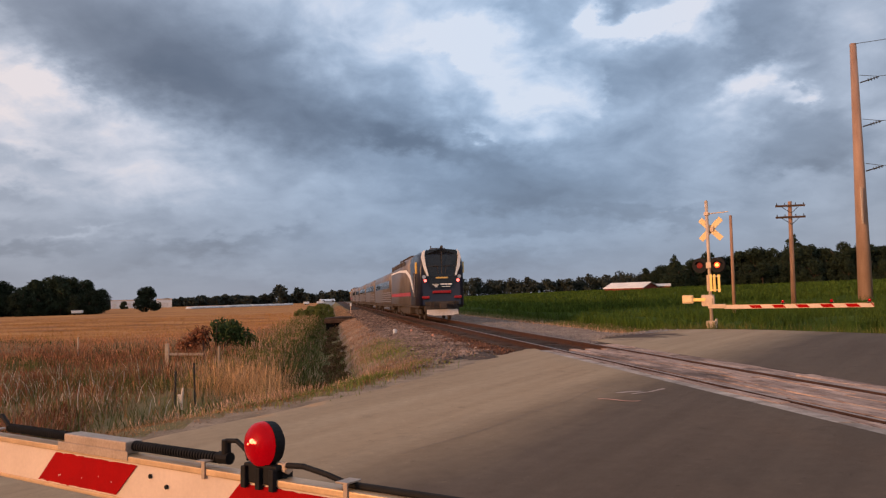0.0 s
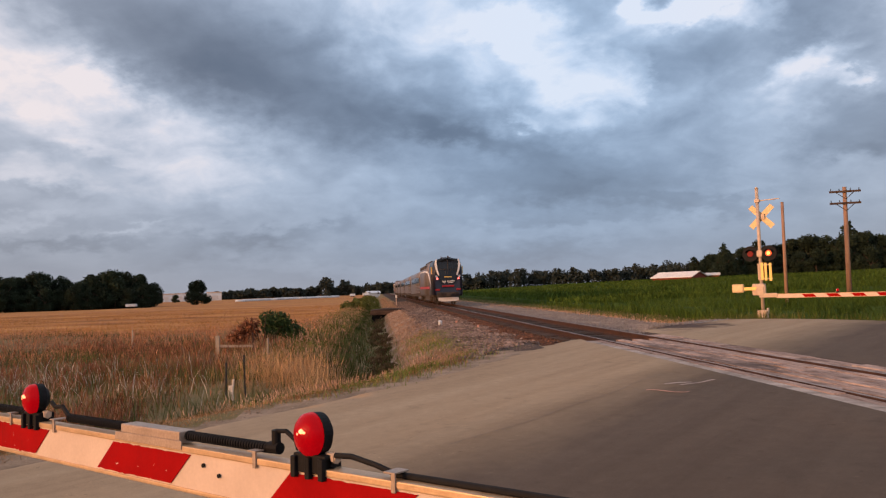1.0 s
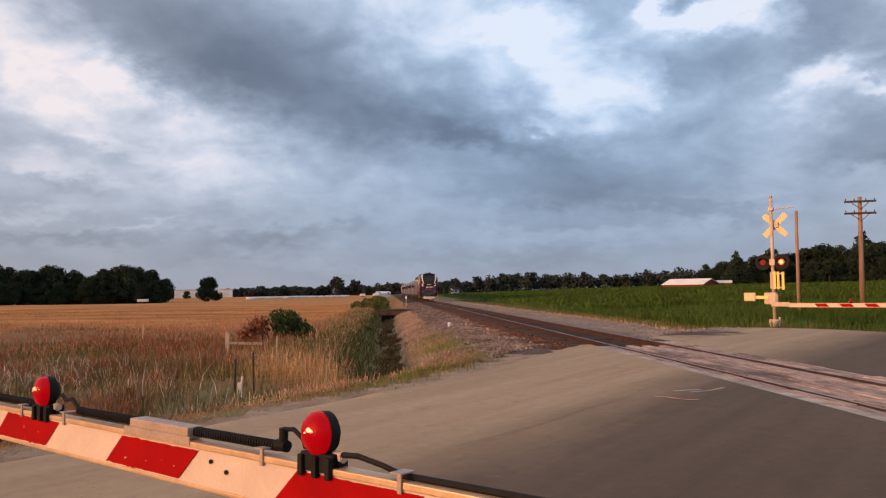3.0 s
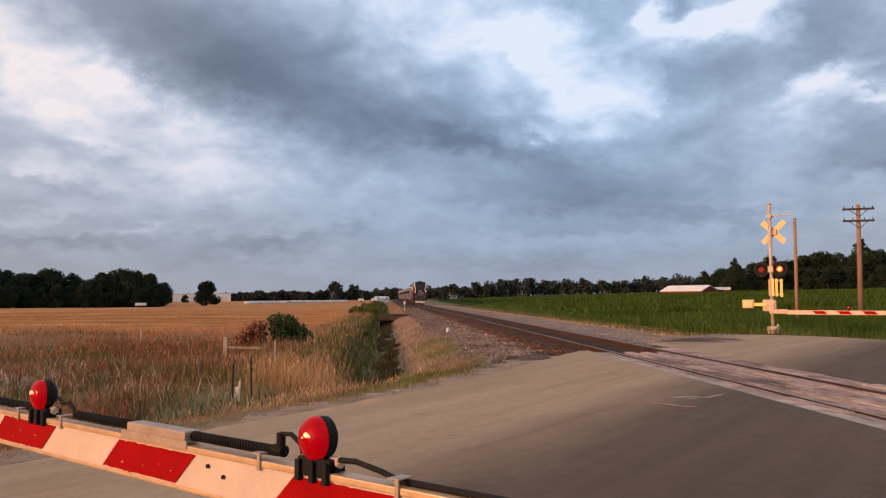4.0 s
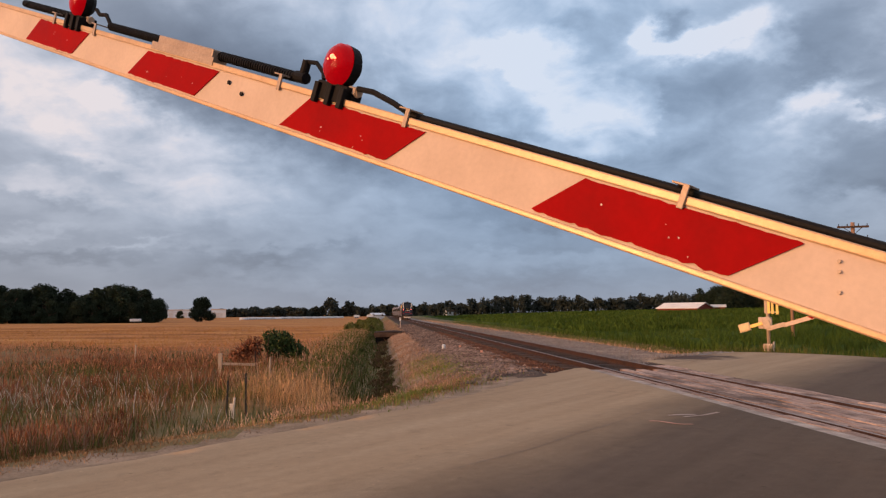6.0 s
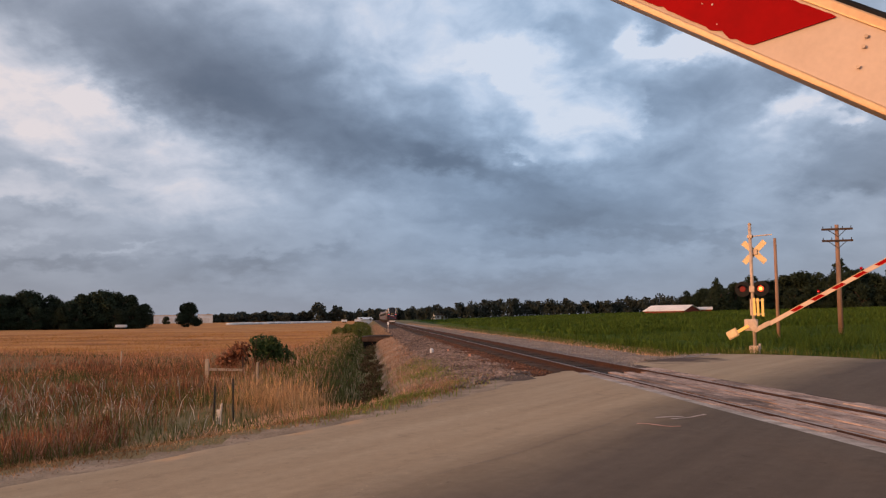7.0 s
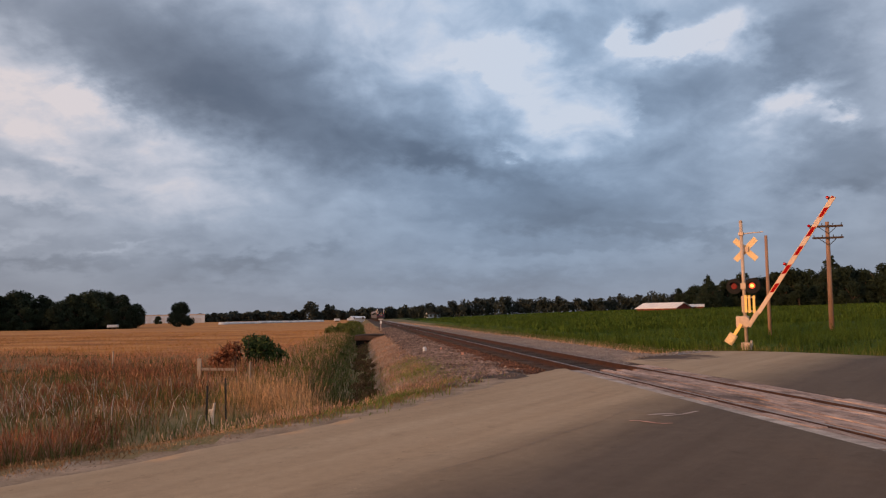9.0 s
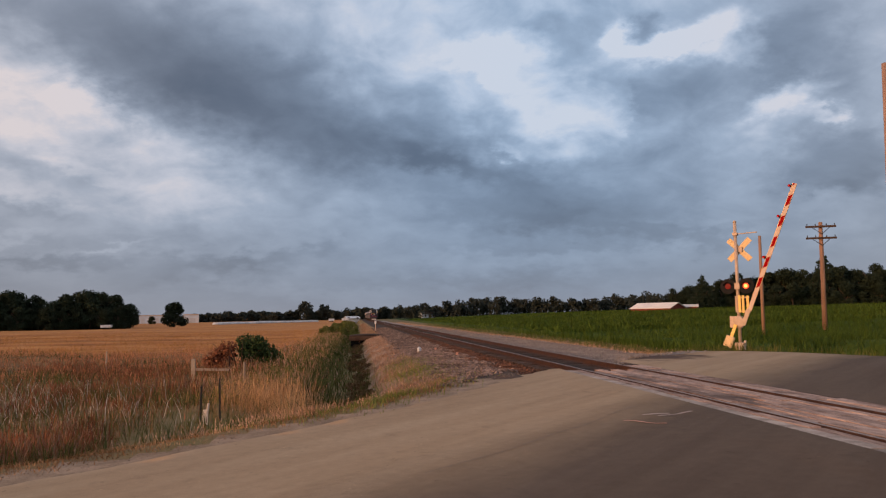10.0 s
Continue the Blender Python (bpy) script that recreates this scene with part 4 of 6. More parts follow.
def locomotive(train, y0, way):
    """One end locomotive; way = 1: its cab faces backwards (-y)."""
    loco = new("locomotive")
    loco.parent = train
    loco.matrix_basis = pose(0, y0, 0, 0, 0, 0 if way > 0 else 180)
    tagged(loco, "navy, white and red diesel locomotive with its cab at the end")
    bm = bmesh.new()
    loft(bm, [body_ring(0.06, 1.10, 1.0, 3.95, 0.10, 0.9), body_ring(0.0, 1.22, 0.95, 3.9, 0.18, 0.9), body_ring(0.12, 1.33, 0.95, 4.05, 0.22, 0.8, 0.02), body_ring(0.5, 1.40, 0.95, 4.2, 0.24, 0.7, 0.03), body_ring(1.3, 1.43, 0.95, 4.22, 0.24, 0.6, 0.02), body_ring(4.6, 1.43, 0.95, 4.22, 0.24, 0.6)])
    part("cab", bm, M_NAVY, loco, "dark navy rounded cab", True)
    bm = bmesh.new()
    loft(bm, [body_ring(4.6, 1.43, 0.95, 4.22, 0.24, 0.6), body_ring(20.9, 1.43, 0.95, 4.22, 0.24, 0.6)])
    part("engine_body", bm, M_SILVER, loco, "silver-white engine room side", True)
    # cab front
    bm = bmesh.new()
    loft(bm, [[(x, -0.11 + 0.10 * max(0, z - 2.75) * 0.35 + 0.10 * x * x, z) for x, z in ((-0.86, 2.78), (-0.5, 2.72), (0, 2.70), (0.5, 2.72), (0.86, 2.78), (0.97, 3.5), (1.0, 4.02), (0.92, 4.30), (0, 4.37), (-0.92, 4.30), (-1.0, 4.02), (-0.97, 3.5))],
              [(x * 0.98, 0.14 + 0.10 * x * x, z) for x, z in ((-0.86, 2.78), (-0.5, 2.72), (0, 2.70), (0.5, 2.72), (0.86, 2.78), (0.97, 3.5), (1.0, 4.02), (0.92, 4.30), (0, 4.37), (-0.92, 4.30), (-1.0, 4.02), (-0.97, 3.5))]])
    shield = part("windshield", bm, M_GLASS, loco, "large dark windshield")
    bm = bmesh.new()
    box(bm, -0.02, 0.02, -0.13, -0.09, 2.85, 4.2)
    box(bm, -0.85, -0.1, -0.115, -0.06, 3.30, 3.33)
    box(bm, 0.1, 0.85, -0.115, -0.06, 3.30, 3.33)
    for s in (-1, 1):
        rod(bm, (s * 0.2, -0.125, 2.85), (s * 0.28, -0.12, 3.4), 0.012, seg=6)
    part("window_mullion", bm, M_UNDER, shield)
    for s in (-1, 1):
        bm = bmesh.new()
        front = [(s * 0.80, 2.75), (s * 0.95, 3.35), (s * 1.03, 3.95), (s * 0.98, 4.30), (s * 1.12, 4.22), (s * 1.20, 3.85), (s * 1.12, 3.3), (s * 0.90, 2.75)]
        loft(bm, [[(x, -0.13 + 0.14 * max(0, abs(x) - 0.7) + 0.02 * max(0, z - 2.7), z) for x, z in front], [(x, 0.30, z) for x, z in front]])
        part("white_flash", bm, M_TWHITE, loco, "white curved stripe beside the windshield")
        bm = bmesh.new()
        rod(bm, (s * 1.0, -0.07, 2.45), (s * 1.0, 0.05, 2.45), 0.085, seg=20)
        part("marker_light", bm, M_TAIL, loco, "glowing red marker light")
        bm = bmesh.new()
        rod(bm, (s * 1.08, -0.04, 2.68), (s * 1.08, 0.06, 2.68), 0.11, seg=18)
        part("headlight", bm, M_ALU, loco, "unlit round headlight")
        bm = bmesh.new()
        box(bm, s * 0.98 - 0.22, s * 0.98 + 0.22, -0.03, 0.25, 1.36, 1.52, 0.04)
        part("red_corner", bm, M_TRED, loco, "red lower corner panel")
        # grab rails on the cab side, and a yellow block painted as a sun glint
        bm = bmesh.new()
        rod(bm, (s * 1.47, 1.55, 1.5), (s * 1.47, 1.55, 3.0), 0.025, seg=8)
        part("grab_rail", bm, M_SILVER, loco, "bright vertical grab rail")
        bm = bmesh.new()
        rod(bm, (s * 1.47, 2.35, 1.5), (s * 1.47, 2.35, 3.0), 0.025, seg=8)
        part("grab_rail", bm, M_SILVER, loco, "bright vertical grab rail")
        bm = bmesh.new()
        box(bm, s * 1.45 - 0.06, s * 1.45 + 0.06, 0.75, 1.0, 2.9, 3.6, 0.03)
        part("mirror", bm, M_YELLOW, loco, "yellow block for the low sun's glint on the cab side")
        bm = bmesh.new()
        box(bm, s * 1.435 - 0.006, s * 1.435 + 0.006, 1.6, 2.3, 1.5, 3.5, 0.0)
        part("cab_door", bm, M_NAVY, loco)
        bm = bmesh.new()
        box(bm, s * 1.44 - 0.008, s * 1.44 + 0.008, 4.65, 20.8, 1.55, 1.80, 0.0)
        part("red_stripe", bm, M_TRED, loco, "red stripe along the sill")
        bm = bmesh.new()
        pts = [(2.4, 1.75), (2.9, 1.75), (5.0, 2.72), (7.5, 3.18), (12, 3.38), (20.6, 3.42), (20.6, 3.54), (12, 3.51), (7.0, 3.36), (4.3, 2.9)]
        loft(bm, [[(s * 1.432, y, z) for y, z in pts], [(s * 1.444, y, z) for y, z in pts]])
        part("white_sweep", bm, M_TWHITE, loco, "white sweeping stripe")
        for k in range(5):
            bm = bmesh.new()
            box(bm, s * 1.44 - 0.014, s * 1.44 + 0.014, 8.2 + 2.4 * k, 10.1 + 2.4 * k, 3.72, 4.02, 0.0)
            part("louvre", bm, M_UNDER, loco)
    bm = bmesh.new()
    box(bm, -0.36, 0.36, -0.055, 0.1, 2.57, 2.66, 0.02)
    part("number_board", bm, M_SIGNAMBER, loco, "lit amber number board")
    bm = bmesh.new()
    for a, b, z0, z1 in ((-0.58, -0.18, 2.20, 2.24), (-0.48, -0.22, 2.12, 2.17), (-0.40, -0.28, 2.04, 2.09), (-0.08, 0.12, 2.18, 2.26), (0.16, 0.34, 2.18, 2.26), (0.38, 0.62, 2.18, 2.26), (0.0, 0.5, 2.06, 2.10)):
        box(bm, a, b, -0.06, 0.02, z0, z1, 0.0)
    part("emblem", bm, M_TWHITE, loco, "white emblem bars on the nose")
    bm = bmesh.new()
    box(bm, -0.56, 0.56, -0.055, 0.15, 1.68, 1.84, 0.04)
    part("red_band", bm, M_TRED, loco, "red band across the nose")
    bm = bmesh.new()
    box(bm, -1.05, 1.05, 0.02, 0.6, 0.55, 1.2, 0.08)
    box(bm, -0.16, 0.16, -0.45, 0.3, 0.80, 1.06, 0.05)
    box(bm, -0.22, 0.22, -0.60, -0.40, 0.74, 1.12, 0.05)
    for x in (-0.75, -0.55, 0.5, 0.62, 0.8):
        tube(bm, [(x, -0.04, 1.2), (x + 0.03, -0.16, 0.95), (x + 0.08, -0.06, 0.75)], 0.025, 6)
    part("coupler", bm, M_UNDER, loco, "dark coupler and hoses")
    bm = bmesh.new()
    plow = [(-0.93, 0.70), (0.93, 0.70), (0.96, 0.44), (0.55, 0.34), (-0.55, 0.34), (-0.96, 0.44)]
    loft(bm, [[(x, -0.25 + 0.12 * abs(x), z) for x, z in plow], [(x, -0.10 + 0.12 * abs(x), z) for x, z in plow]])
    part("snow_plow", bm, M_ROOFWHITE, loco, "white snow plow above the rails")
    bm = bmesh.new()
    box(bm, -1.38, 1.38, 0.5, 20.9, 0.80, 1.02, 0.05)
    box(bm, -1.25, 1.25, 7.2, 13.8, 0.32, 0.85, 0.10)
    part("underframe", bm, M_UNDER, loco, "grimy fuel tank and frame")
    bm = bmesh.new()
    box(bm, -0.45, 0.45, 1.2, 2.6, 4.36, 4.50, 0.05)
    part("roof_pod", bm, M_UNDER, loco, "low roof pod")
    bm = bmesh.new()
    rod(bm, (-0.5, 0.9, 4.35), (-0.5, 0.9, 4.60), 0.03, seg=8)
    part("antenna", bm, M_UNDER, loco)
    bm = bmesh.new()
    rod(bm, (0.1, 1.0, 4.42), (0.1, 0.4, 4.52), 0.05, 0.09, seg=10)
    part("horn", bm, M_UNDER, loco)
    bm = bmesh.new()
    box(bm, -0.9, 0.9, 9, 18, 4.34, 4.48, 0.06)
    part("fan_deck", bm, M_UNDER, loco, "radiator fan deck on the roof")
    # black mask under the windshield
    bm = bmesh.new()
    mask = [(-0.84, 2.76), (0.84, 2.76), (0.80, 2.30), (0.62, 1.98), (-0.62, 1.98), (-0.80, 2.30)]
    loft(bm, [[(x, -0.028 + 0.05 * x * x, z) for x, z in mask], [(x, 0.15, z) for x, z in mask]])
    part("nose_mask", bm, M_GLASS, loco, "black nose panel below the windshield")
    bogie(loco, 3.6)
    bogie(loco, 17.3)
    return loco


def coach(train, y0):
    car = new("coach")
    car.parent = train
    car.matrix_basis = pose(0, y0, 0)
    tagged(car, "stainless steel passenger coach with a dark window band")
    bm = bmesh.new()
    loft(bm, [body_ring(0.05, 1.40, 0.95, 3.85, 0.15, 0.55), body_ring(25.5, 1.40, 0.95, 3.85, 0.15, 0.55)])
    body = part("coach_body", bm, M_SILVER, car, "ribbed stainless steel body", True)
    bm = bmesh.new()
    for s in (-1, 1):
        for k in range(5):
            box(bm, s * 1.405 - 0.012, s * 1.405 + 0.012, 0.3, 25.2, 1.10 + 0.2 * k, 1.2 + 0.2 * k)
    part("fluting", bm, M_SILVER, car)
    for s in (-1, 1):
        for k in range(11):
            bm = bmesh.new()
            box(bm, s * 1.402 - 0.012, s * 1.402 + 0.012, 2.6 + 1.9 * k, 4.2 + 1.9 * k, 2.35, 3.05, 0.0)
            part("coach_window", bm, M_GLASS, car, "dark tinted window")
        bm = bmesh.new()
        box(bm, s * 1.40 - 0.01, s * 1.40 + 0.01, 0.8, 1.7, 1.05, 3.1)
        part("vestibule_door", bm, M_UNDER, car)
    bm = bmesh.new()
    box(bm, -0.55, 0.55, -0.25, 0.3, 0.95, 3.5, 0.06)
    box(bm, -1.30, 1.30, 0.4, 25.1, 0.62, 0.96, 0.06)
    part("underframe", bm, M_UNDER, car, "dark underframe and gangway")
    bogie(car, 3.2)
    bogie(car, 22.4)


def make_train():
    train = thing("passenger_train", pose(TRACK, 46, 0), "passenger train receding, navy locomotive behind silver coaches", "train")
    locomotive(train, 0.0, 1)
    for k in range(5):
        coach(train, 21.6 + 26.0 * k)
    locomotive(train, 21.6 + 130 + 21.6, -1)
    return train


TRAIN = make_train()


# ---- trees, buildings and poles ----


def leaf_cloud(centres, radii, count, size, rng, shell=0.75):
    """Many small diamond leaves scattered through lobes; returns vertices and faces."""
    centres, radii = np.asarray(centres, dtype=float), np.asarray(radii, dtype=float)
    share = radii.prod(axis=1) ** (2 / 3)
    pick = rng.choice(len(centres), count, p=share / share.sum())
    d = rng.normal(size=(count, 3))
    d /= np.linalg.norm(d, axis=1)[:, None]
    deep = 1 - (1 - shell) * rng.random(count) ** 1.5 * 2.2
    deep += rng.normal(size=count) * 0.07
    c = centres[pick] + d * radii[pick] * deep[:, None]
    a = rng.normal(size=(count, 3))
    a /= np.linalg.norm(a, axis=1)[:, None]
    b = np.cross(a, rng.normal(size=(count, 3)))
    b /= np.linalg.norm(b, axis=1)[:, None]
    s = (size * rng.uniform(0.6, 1.4, count))[:, None]
    v = np.stack([c - a * s, c + b * s * 0.55, c + a * s, c - b * s * 0.55], 1).reshape(-1, 3)
    f = np.arange(count * 4).reshape(-1, 4)
    return v, f


def tree_template(name, high, wide, seed, leaves=1500, size=0.28, lift=-0.06, conifer=False, mat=None):
    rng = np.random.default_rng(seed)
    tree = thing(name, pose(0, -2000, -50), "dense dark green broadleaf tree at the field's edge" if not conifer else "dark pointed conifer rising above the wood", "tree", "trees round the fields")
    bm = bmesh.new()
    rod(bm, (0, 0, -0.3), (0.1, 0, high * 0.55), wide * 0.05, wide * 0.025, 9)
    for k in range(6):
        a = k * 1.05 + seed
        rod(bm, (0.05, 0, high * (0.2 + 0.05 * k)), (math.cos(a) * wide * 0.32, math.sin(a) * wide * 0.32, high * (0.42 + 0.06 * k)), wide * 0.02, wide * 0.008, 6)
    part("trunk", bm, M_BARK, tree)
    cs, rs = [], []
    if conifer:
        for k in range(9):
            q = k / 8
            cs.append((rng.normal() * 0.1, rng.normal() * 0.1, high * (0.15 + 0.80 * q)))
            rs.append((wide * 0.5 * (1 - q * 0.88), wide * 0.5 * (1 - q * 0.88), high * 0.09))
    else:
        for k in range(18):
            a, q = rng.uniform(0, 6.283), rng.random()
            z = high * (lift + 0.12 + 0.76 * q)
            reach = wide * 0.36 * math.sin(math.pi * min(1, 0.35 + 0.55 * q)) * rng.uniform(0.5, 1.1)
            cs.append((math.cos(a) * reach, math.sin(a) * reach, z))
            r = wide * rng.uniform(0.16, 0.27)
            rs.append((r, r, r * rng.uniform(0.7, 0.95)))
    v, f = leaf_cloud(cs, rs, leaves, size, rng)
    crown = new("crown", mesh_from("crown", v.tolist(), f.tolist(), mat or M_LEAF))
    crown.parent = tree
    return tree


def polar(azimuth, distance, dz=0.0):
    x, y = distance * math.sin(radians(azimuth)), distance * math.cos(radians(azimuth))
    return x, y, float(ground_z(x, y)) + dz


def make_trees():
    kinds = [tree_template("tree", 10.5, 8.0, 3, 6500), tree_template("tree", 11.3, 7.5, 11, 6500), tree_template("tree", 9.6, 8.5, 23, 6500), tree_template("tree", 10.2, 7.0, 31, 6500)]
    conifer = tree_template("conifer", 11.0, 11.0, 5, 5200, 0.30, conifer=True)
    lone = tree_template("tree", 7.4, 7.0, 41, 6500, 0.26, -0.02)
    rng = random.Random(4)

    def set_tree(src, azimuth, distance, scale, turn=None):
        x, y, z = polar(azimuth, distance)
        ob = copy_thing(src, pose(x, y, z, 0, 0, rng.uniform(0, 360) if turn is None else turn))
        ob.scale = (scale * rng.uniform(0.95, 1.1), scale * rng.uniform(0.95, 1.1), scale)
        return ob

    # wood behind the stubble field
    for k in range(15):
        a = -31.5 + k * 1.09
        top = 0.97 + 0.07 * math.sin(k * 1.7) - (0.12 if k in (9, 10) else 0) - (0.22 if k >= 14 else 0)
        set_tree(kinds[k % 4], a + rng.uniform(-0.2, 0.2), 222 + rng.uniform(-4, 4), top)
        set_tree(kinds[(k + 2) % 4], a + 0.5, 236 + rng.uniform(-4, 4), top * 1.02)
    for k in range(18):
        set_tree(kinds[k % 4], -31.2 + k * 0.865, 216 + rng.uniform(-3, 3), 0.52 + 0.1 * rng.random())
    tagged(set_tree(lone, -12.85, 243, 1.0, 40), "single rounded tree standing before the warehouses")
    tagged(set_tree(lone, -14.3, 420, 0.55, 10), "small tree beside the warehouses")
    # wood beyond the crops
    for k in range(15):
        a = 23.2 + k * 1.05
        top = 0.76 + 0.52 * min(1, k / 6) + 0.07 * math.sin(k * 2.1)
        set_tree(kinds[(k + 1) % 4], a, 270 + rng.uniform(-6, 6), top)
        set_tree(kinds[(k + 3) % 4], a + 0.5, 290 + rng.uniform(-6, 6), top)
        set_tree(kinds[k % 4], a + 0.3, 262 + rng.uniform(-3, 3), top * 0.62)
    tagged(set_tree(conifer, 25.1, 258, 1.0), "dark pointed conifer rising above the wood")
    tagged(set_tree(conifer, 32.9, 272, 1.5), "dark pointed conifer rising above the wood")
    for src in (*kinds, conifer, lone):
        for ob in (*src.children_recursive, src):
            bpy.data.objects.remove(ob)


def woods(name, spans, distance, label, seed, mat):
    """A far belt of trees: spans of azimuth with the height of their tops."""
    rng = np.random.default_rng(seed)
    vs, fs, base = [], [], 0
    for a0, a1, h0, h1 in spans:
        k = max(2, int((a1 - a0) / 360 * 6.283 * distance / 2.6))
        for i in range(k):
            q = (i + 0.5) / k
            r = distance * rng.uniform(0.97, 1.05)
            x, y, z = polar(a0 + (a1 - a0) * q + rng.normal() * 0.05, r)
            h = (h0 + (h1 - h0) * q) * rng.uniform(0.82, 1.12)
            w = 4.2 * rng.uniform(0.8, 1.3)
            cs = [(x + rng.normal() * w * 0.4, y + rng.normal() * 2, z + h * (0.22 + 0.6 * rng.random())) for _ in range(5)] + [(x, y, z + h * 0.18), (x, y, z + h * 0.6)]
            rs = [(w * 0.55, w * 0.5, h * 0.2)] * 5 + [(w * 0.85, w * 0.6, h * 0.34), (w * 0.6, w * 0.5, h * 0.25)]
            v, f = leaf_cloud(cs, rs, 420, distance * 0.0017, rng)
            vs.append(v)
            fs.append(f + base)
            base += len(v)
    me = mesh_from(name, np.concatenate(vs).tolist(), np.concatenate(fs).tolist(), mat)
    tagged(new(name, me), label, "woods", kind="stuff")


def gable_house(name, m, long, wide, eave, ridge, wall, roof, label, category, openings=()):
    """A plain building, its ridge along local x."""
    ob = thing(name, m, label, category)
    bm = bmesh.new()
    prof = [(-wide / 2, -1.0), (wide / 2, -1.0), (wide / 2, eave), (0, ridge - 0.08), (-wide / 2, eave)]
    loft(bm, [[(-long / 2, y, z) for y, z in prof], [(long / 2, y, z) for y, z in prof]])
    part("wall", bm, wall, ob)
    for s in (-1, 1):
        bm = bmesh.new()
        slab = [(s * (wide / 2 + 0.5), eave - 0.12), (0, ridge), (0, ridge + 0.15), (s * (wide / 2 + 0.5), eave + 0.05)]
        loft(bm, [[(-long / 2 - 0.4, y, z) for y, z in slab], [(long / 2 + 0.4, y, z) for y, z in slab]])
        part("roof", bm, roof, ob)
    for x, z0, z1, w in openings:
        bm = bmesh.new()
        box(bm, x - w / 2, x + w / 2, -wide / 2 - 0.06, -wide / 2 + 0.05, z0, z1)
        part("opening", bm, M_UNDER, ob, "dark doorway or window")
    return ob


def make_buildings():
    x, y, z = polar(22.0, 250)
    gable_house("barn", pose(x, y, z, 0, 0, -55), 14.0, 8.5, 1.2, 2.8, M_BARN, M_ROOFWHITE, "low red barn with a pale sheet roof beyond the crops", "barn")
    x, y, z = polar(24.0, 252)
    gable_house("shed", pose(x, y, z, 0, 0, -25), 6.0, 4.0, 1.3, 1.9, M_BARN, M_ROOFWHITE, "small lean-to shed beside the red barn", "shed")
    for a, d, long, tall, wide in ((-14.2, 540, 17.5, 4.8, 12), (-11.7, 540, 9.5, 5.2, 12)):
        x, y, z = polar(a, d)
        ob = thing("warehouse", pose(x, y, z, 0, 0, -a), "pale metal-clad flat-roofed warehouse beyond the stubble field", "warehouse", "warehouses")
        bm = bmesh.new()
        box(bm, -long / 2, long / 2, -wide / 2, wide / 2, -1, tall)
        part("wall", bm, M_WALLWHITE, ob)
        bm = bmesh.new()
        box(bm, -long / 2 - 0.2, long / 2 + 0.2, -wide / 2 - 0.2, wide / 2 + 0.2, tall, tall + 0.5)
        part("roof", bm, M_STEEL, ob)
        for k in range(4):
            bm = bmesh.new()
            xx = -long / 2 + long * (k + 0.5) / 4
            box(bm, xx - 1.2, xx + 1.2, -wide / 2 - 0.1, -wide / 2 + 0.05, -0.5, 3.2)
            part("loading_door", bm, M_WRAP, ob)
    for a, d, turn in ((5.2, 430, 20), (7.0, 440, -15), (8.3, 445, 40)):
        x, y, z = polar(a, d)
        gable_house("house", pose(x, y, z, 0, 0, turn), 9, 6.5, 2.6, 4.8, M_WALLWHITE, M_UNDER, "small white house among far trees", "house", ((-2.5, 0.9, 2.1, 1.1), (0, 0, 2.1, 1.0), (2.5, 0.9, 2.1, 1.1)))
    x, y, z = polar(-0.35, 420)
    gable_house("house", pose(x, y, z, 0, 0, 15), 7, 5, 1.5, 2.4, M_WALLWHITE, M_WALLWHITE, "small white house beyond the track", "house", ((-2.5, 0.9, 2.1, 1.1), (2.5, 0.9, 2.1, 1.1)))
    # wrapped bales lined up at the far side of the field
    bm = bmesh.new()
    rings = []
    for k in range(7):
        a = math.pi * k / 6
        rings.append((math.cos(a), math.sin(a)))
    loft(bm, [[(x, c * 0.75 * s, sn * 0.95 * s - 0.05) for c, sn in rings] for x, s in ((-1.35, 0.75), (-1.15, 1.0), (1.15, 1.0), (1.35, 0.75))], closed=True)
    bale = finish(bm, "wrapped_bale", M_WRAP, True)
    for k in range(46):
        q = k / 45
        if k in (15, 27):
            continue
        x, y, z = polar(-10.0 + 7.0 * q, 305 + 70 * q)
        ob = new("wrapped_bale", bale)
        ob.matrix_basis = pose(x, y, z, 0, 0, random.uniform(-14, 4))
        tagged(ob, "white plastic-wrapped hay bale in a long row", "hay bale", "row of wrapped bales")
    for a, d, long in ((-1.85, 380, 2.6), (-0.85, 380, 3.2), (-17.2, 205, 2.4)):
        x, y, z = polar(a, d)
        ob = thing("trailer", pose(x, y, z, 0, 0, 8), "white box trailer parked at the field's edge", "trailer", "trailers")
        bm = bmesh.new()
        box(bm, -long / 2, long / 2, -1, 1, 0.45, 1.1 if d < 300 else 1.5, 0.08)
        part("box", bm, M_WALLWHITE, ob)
        for s in (-0.5, 0.5):
            bm = bmesh.new()
            rod(bm, (s, -0.95, 0.32), (s, 0.95, 0.32), 0.34, seg=14)
            part("wheel", bm, M_BLACK, ob)


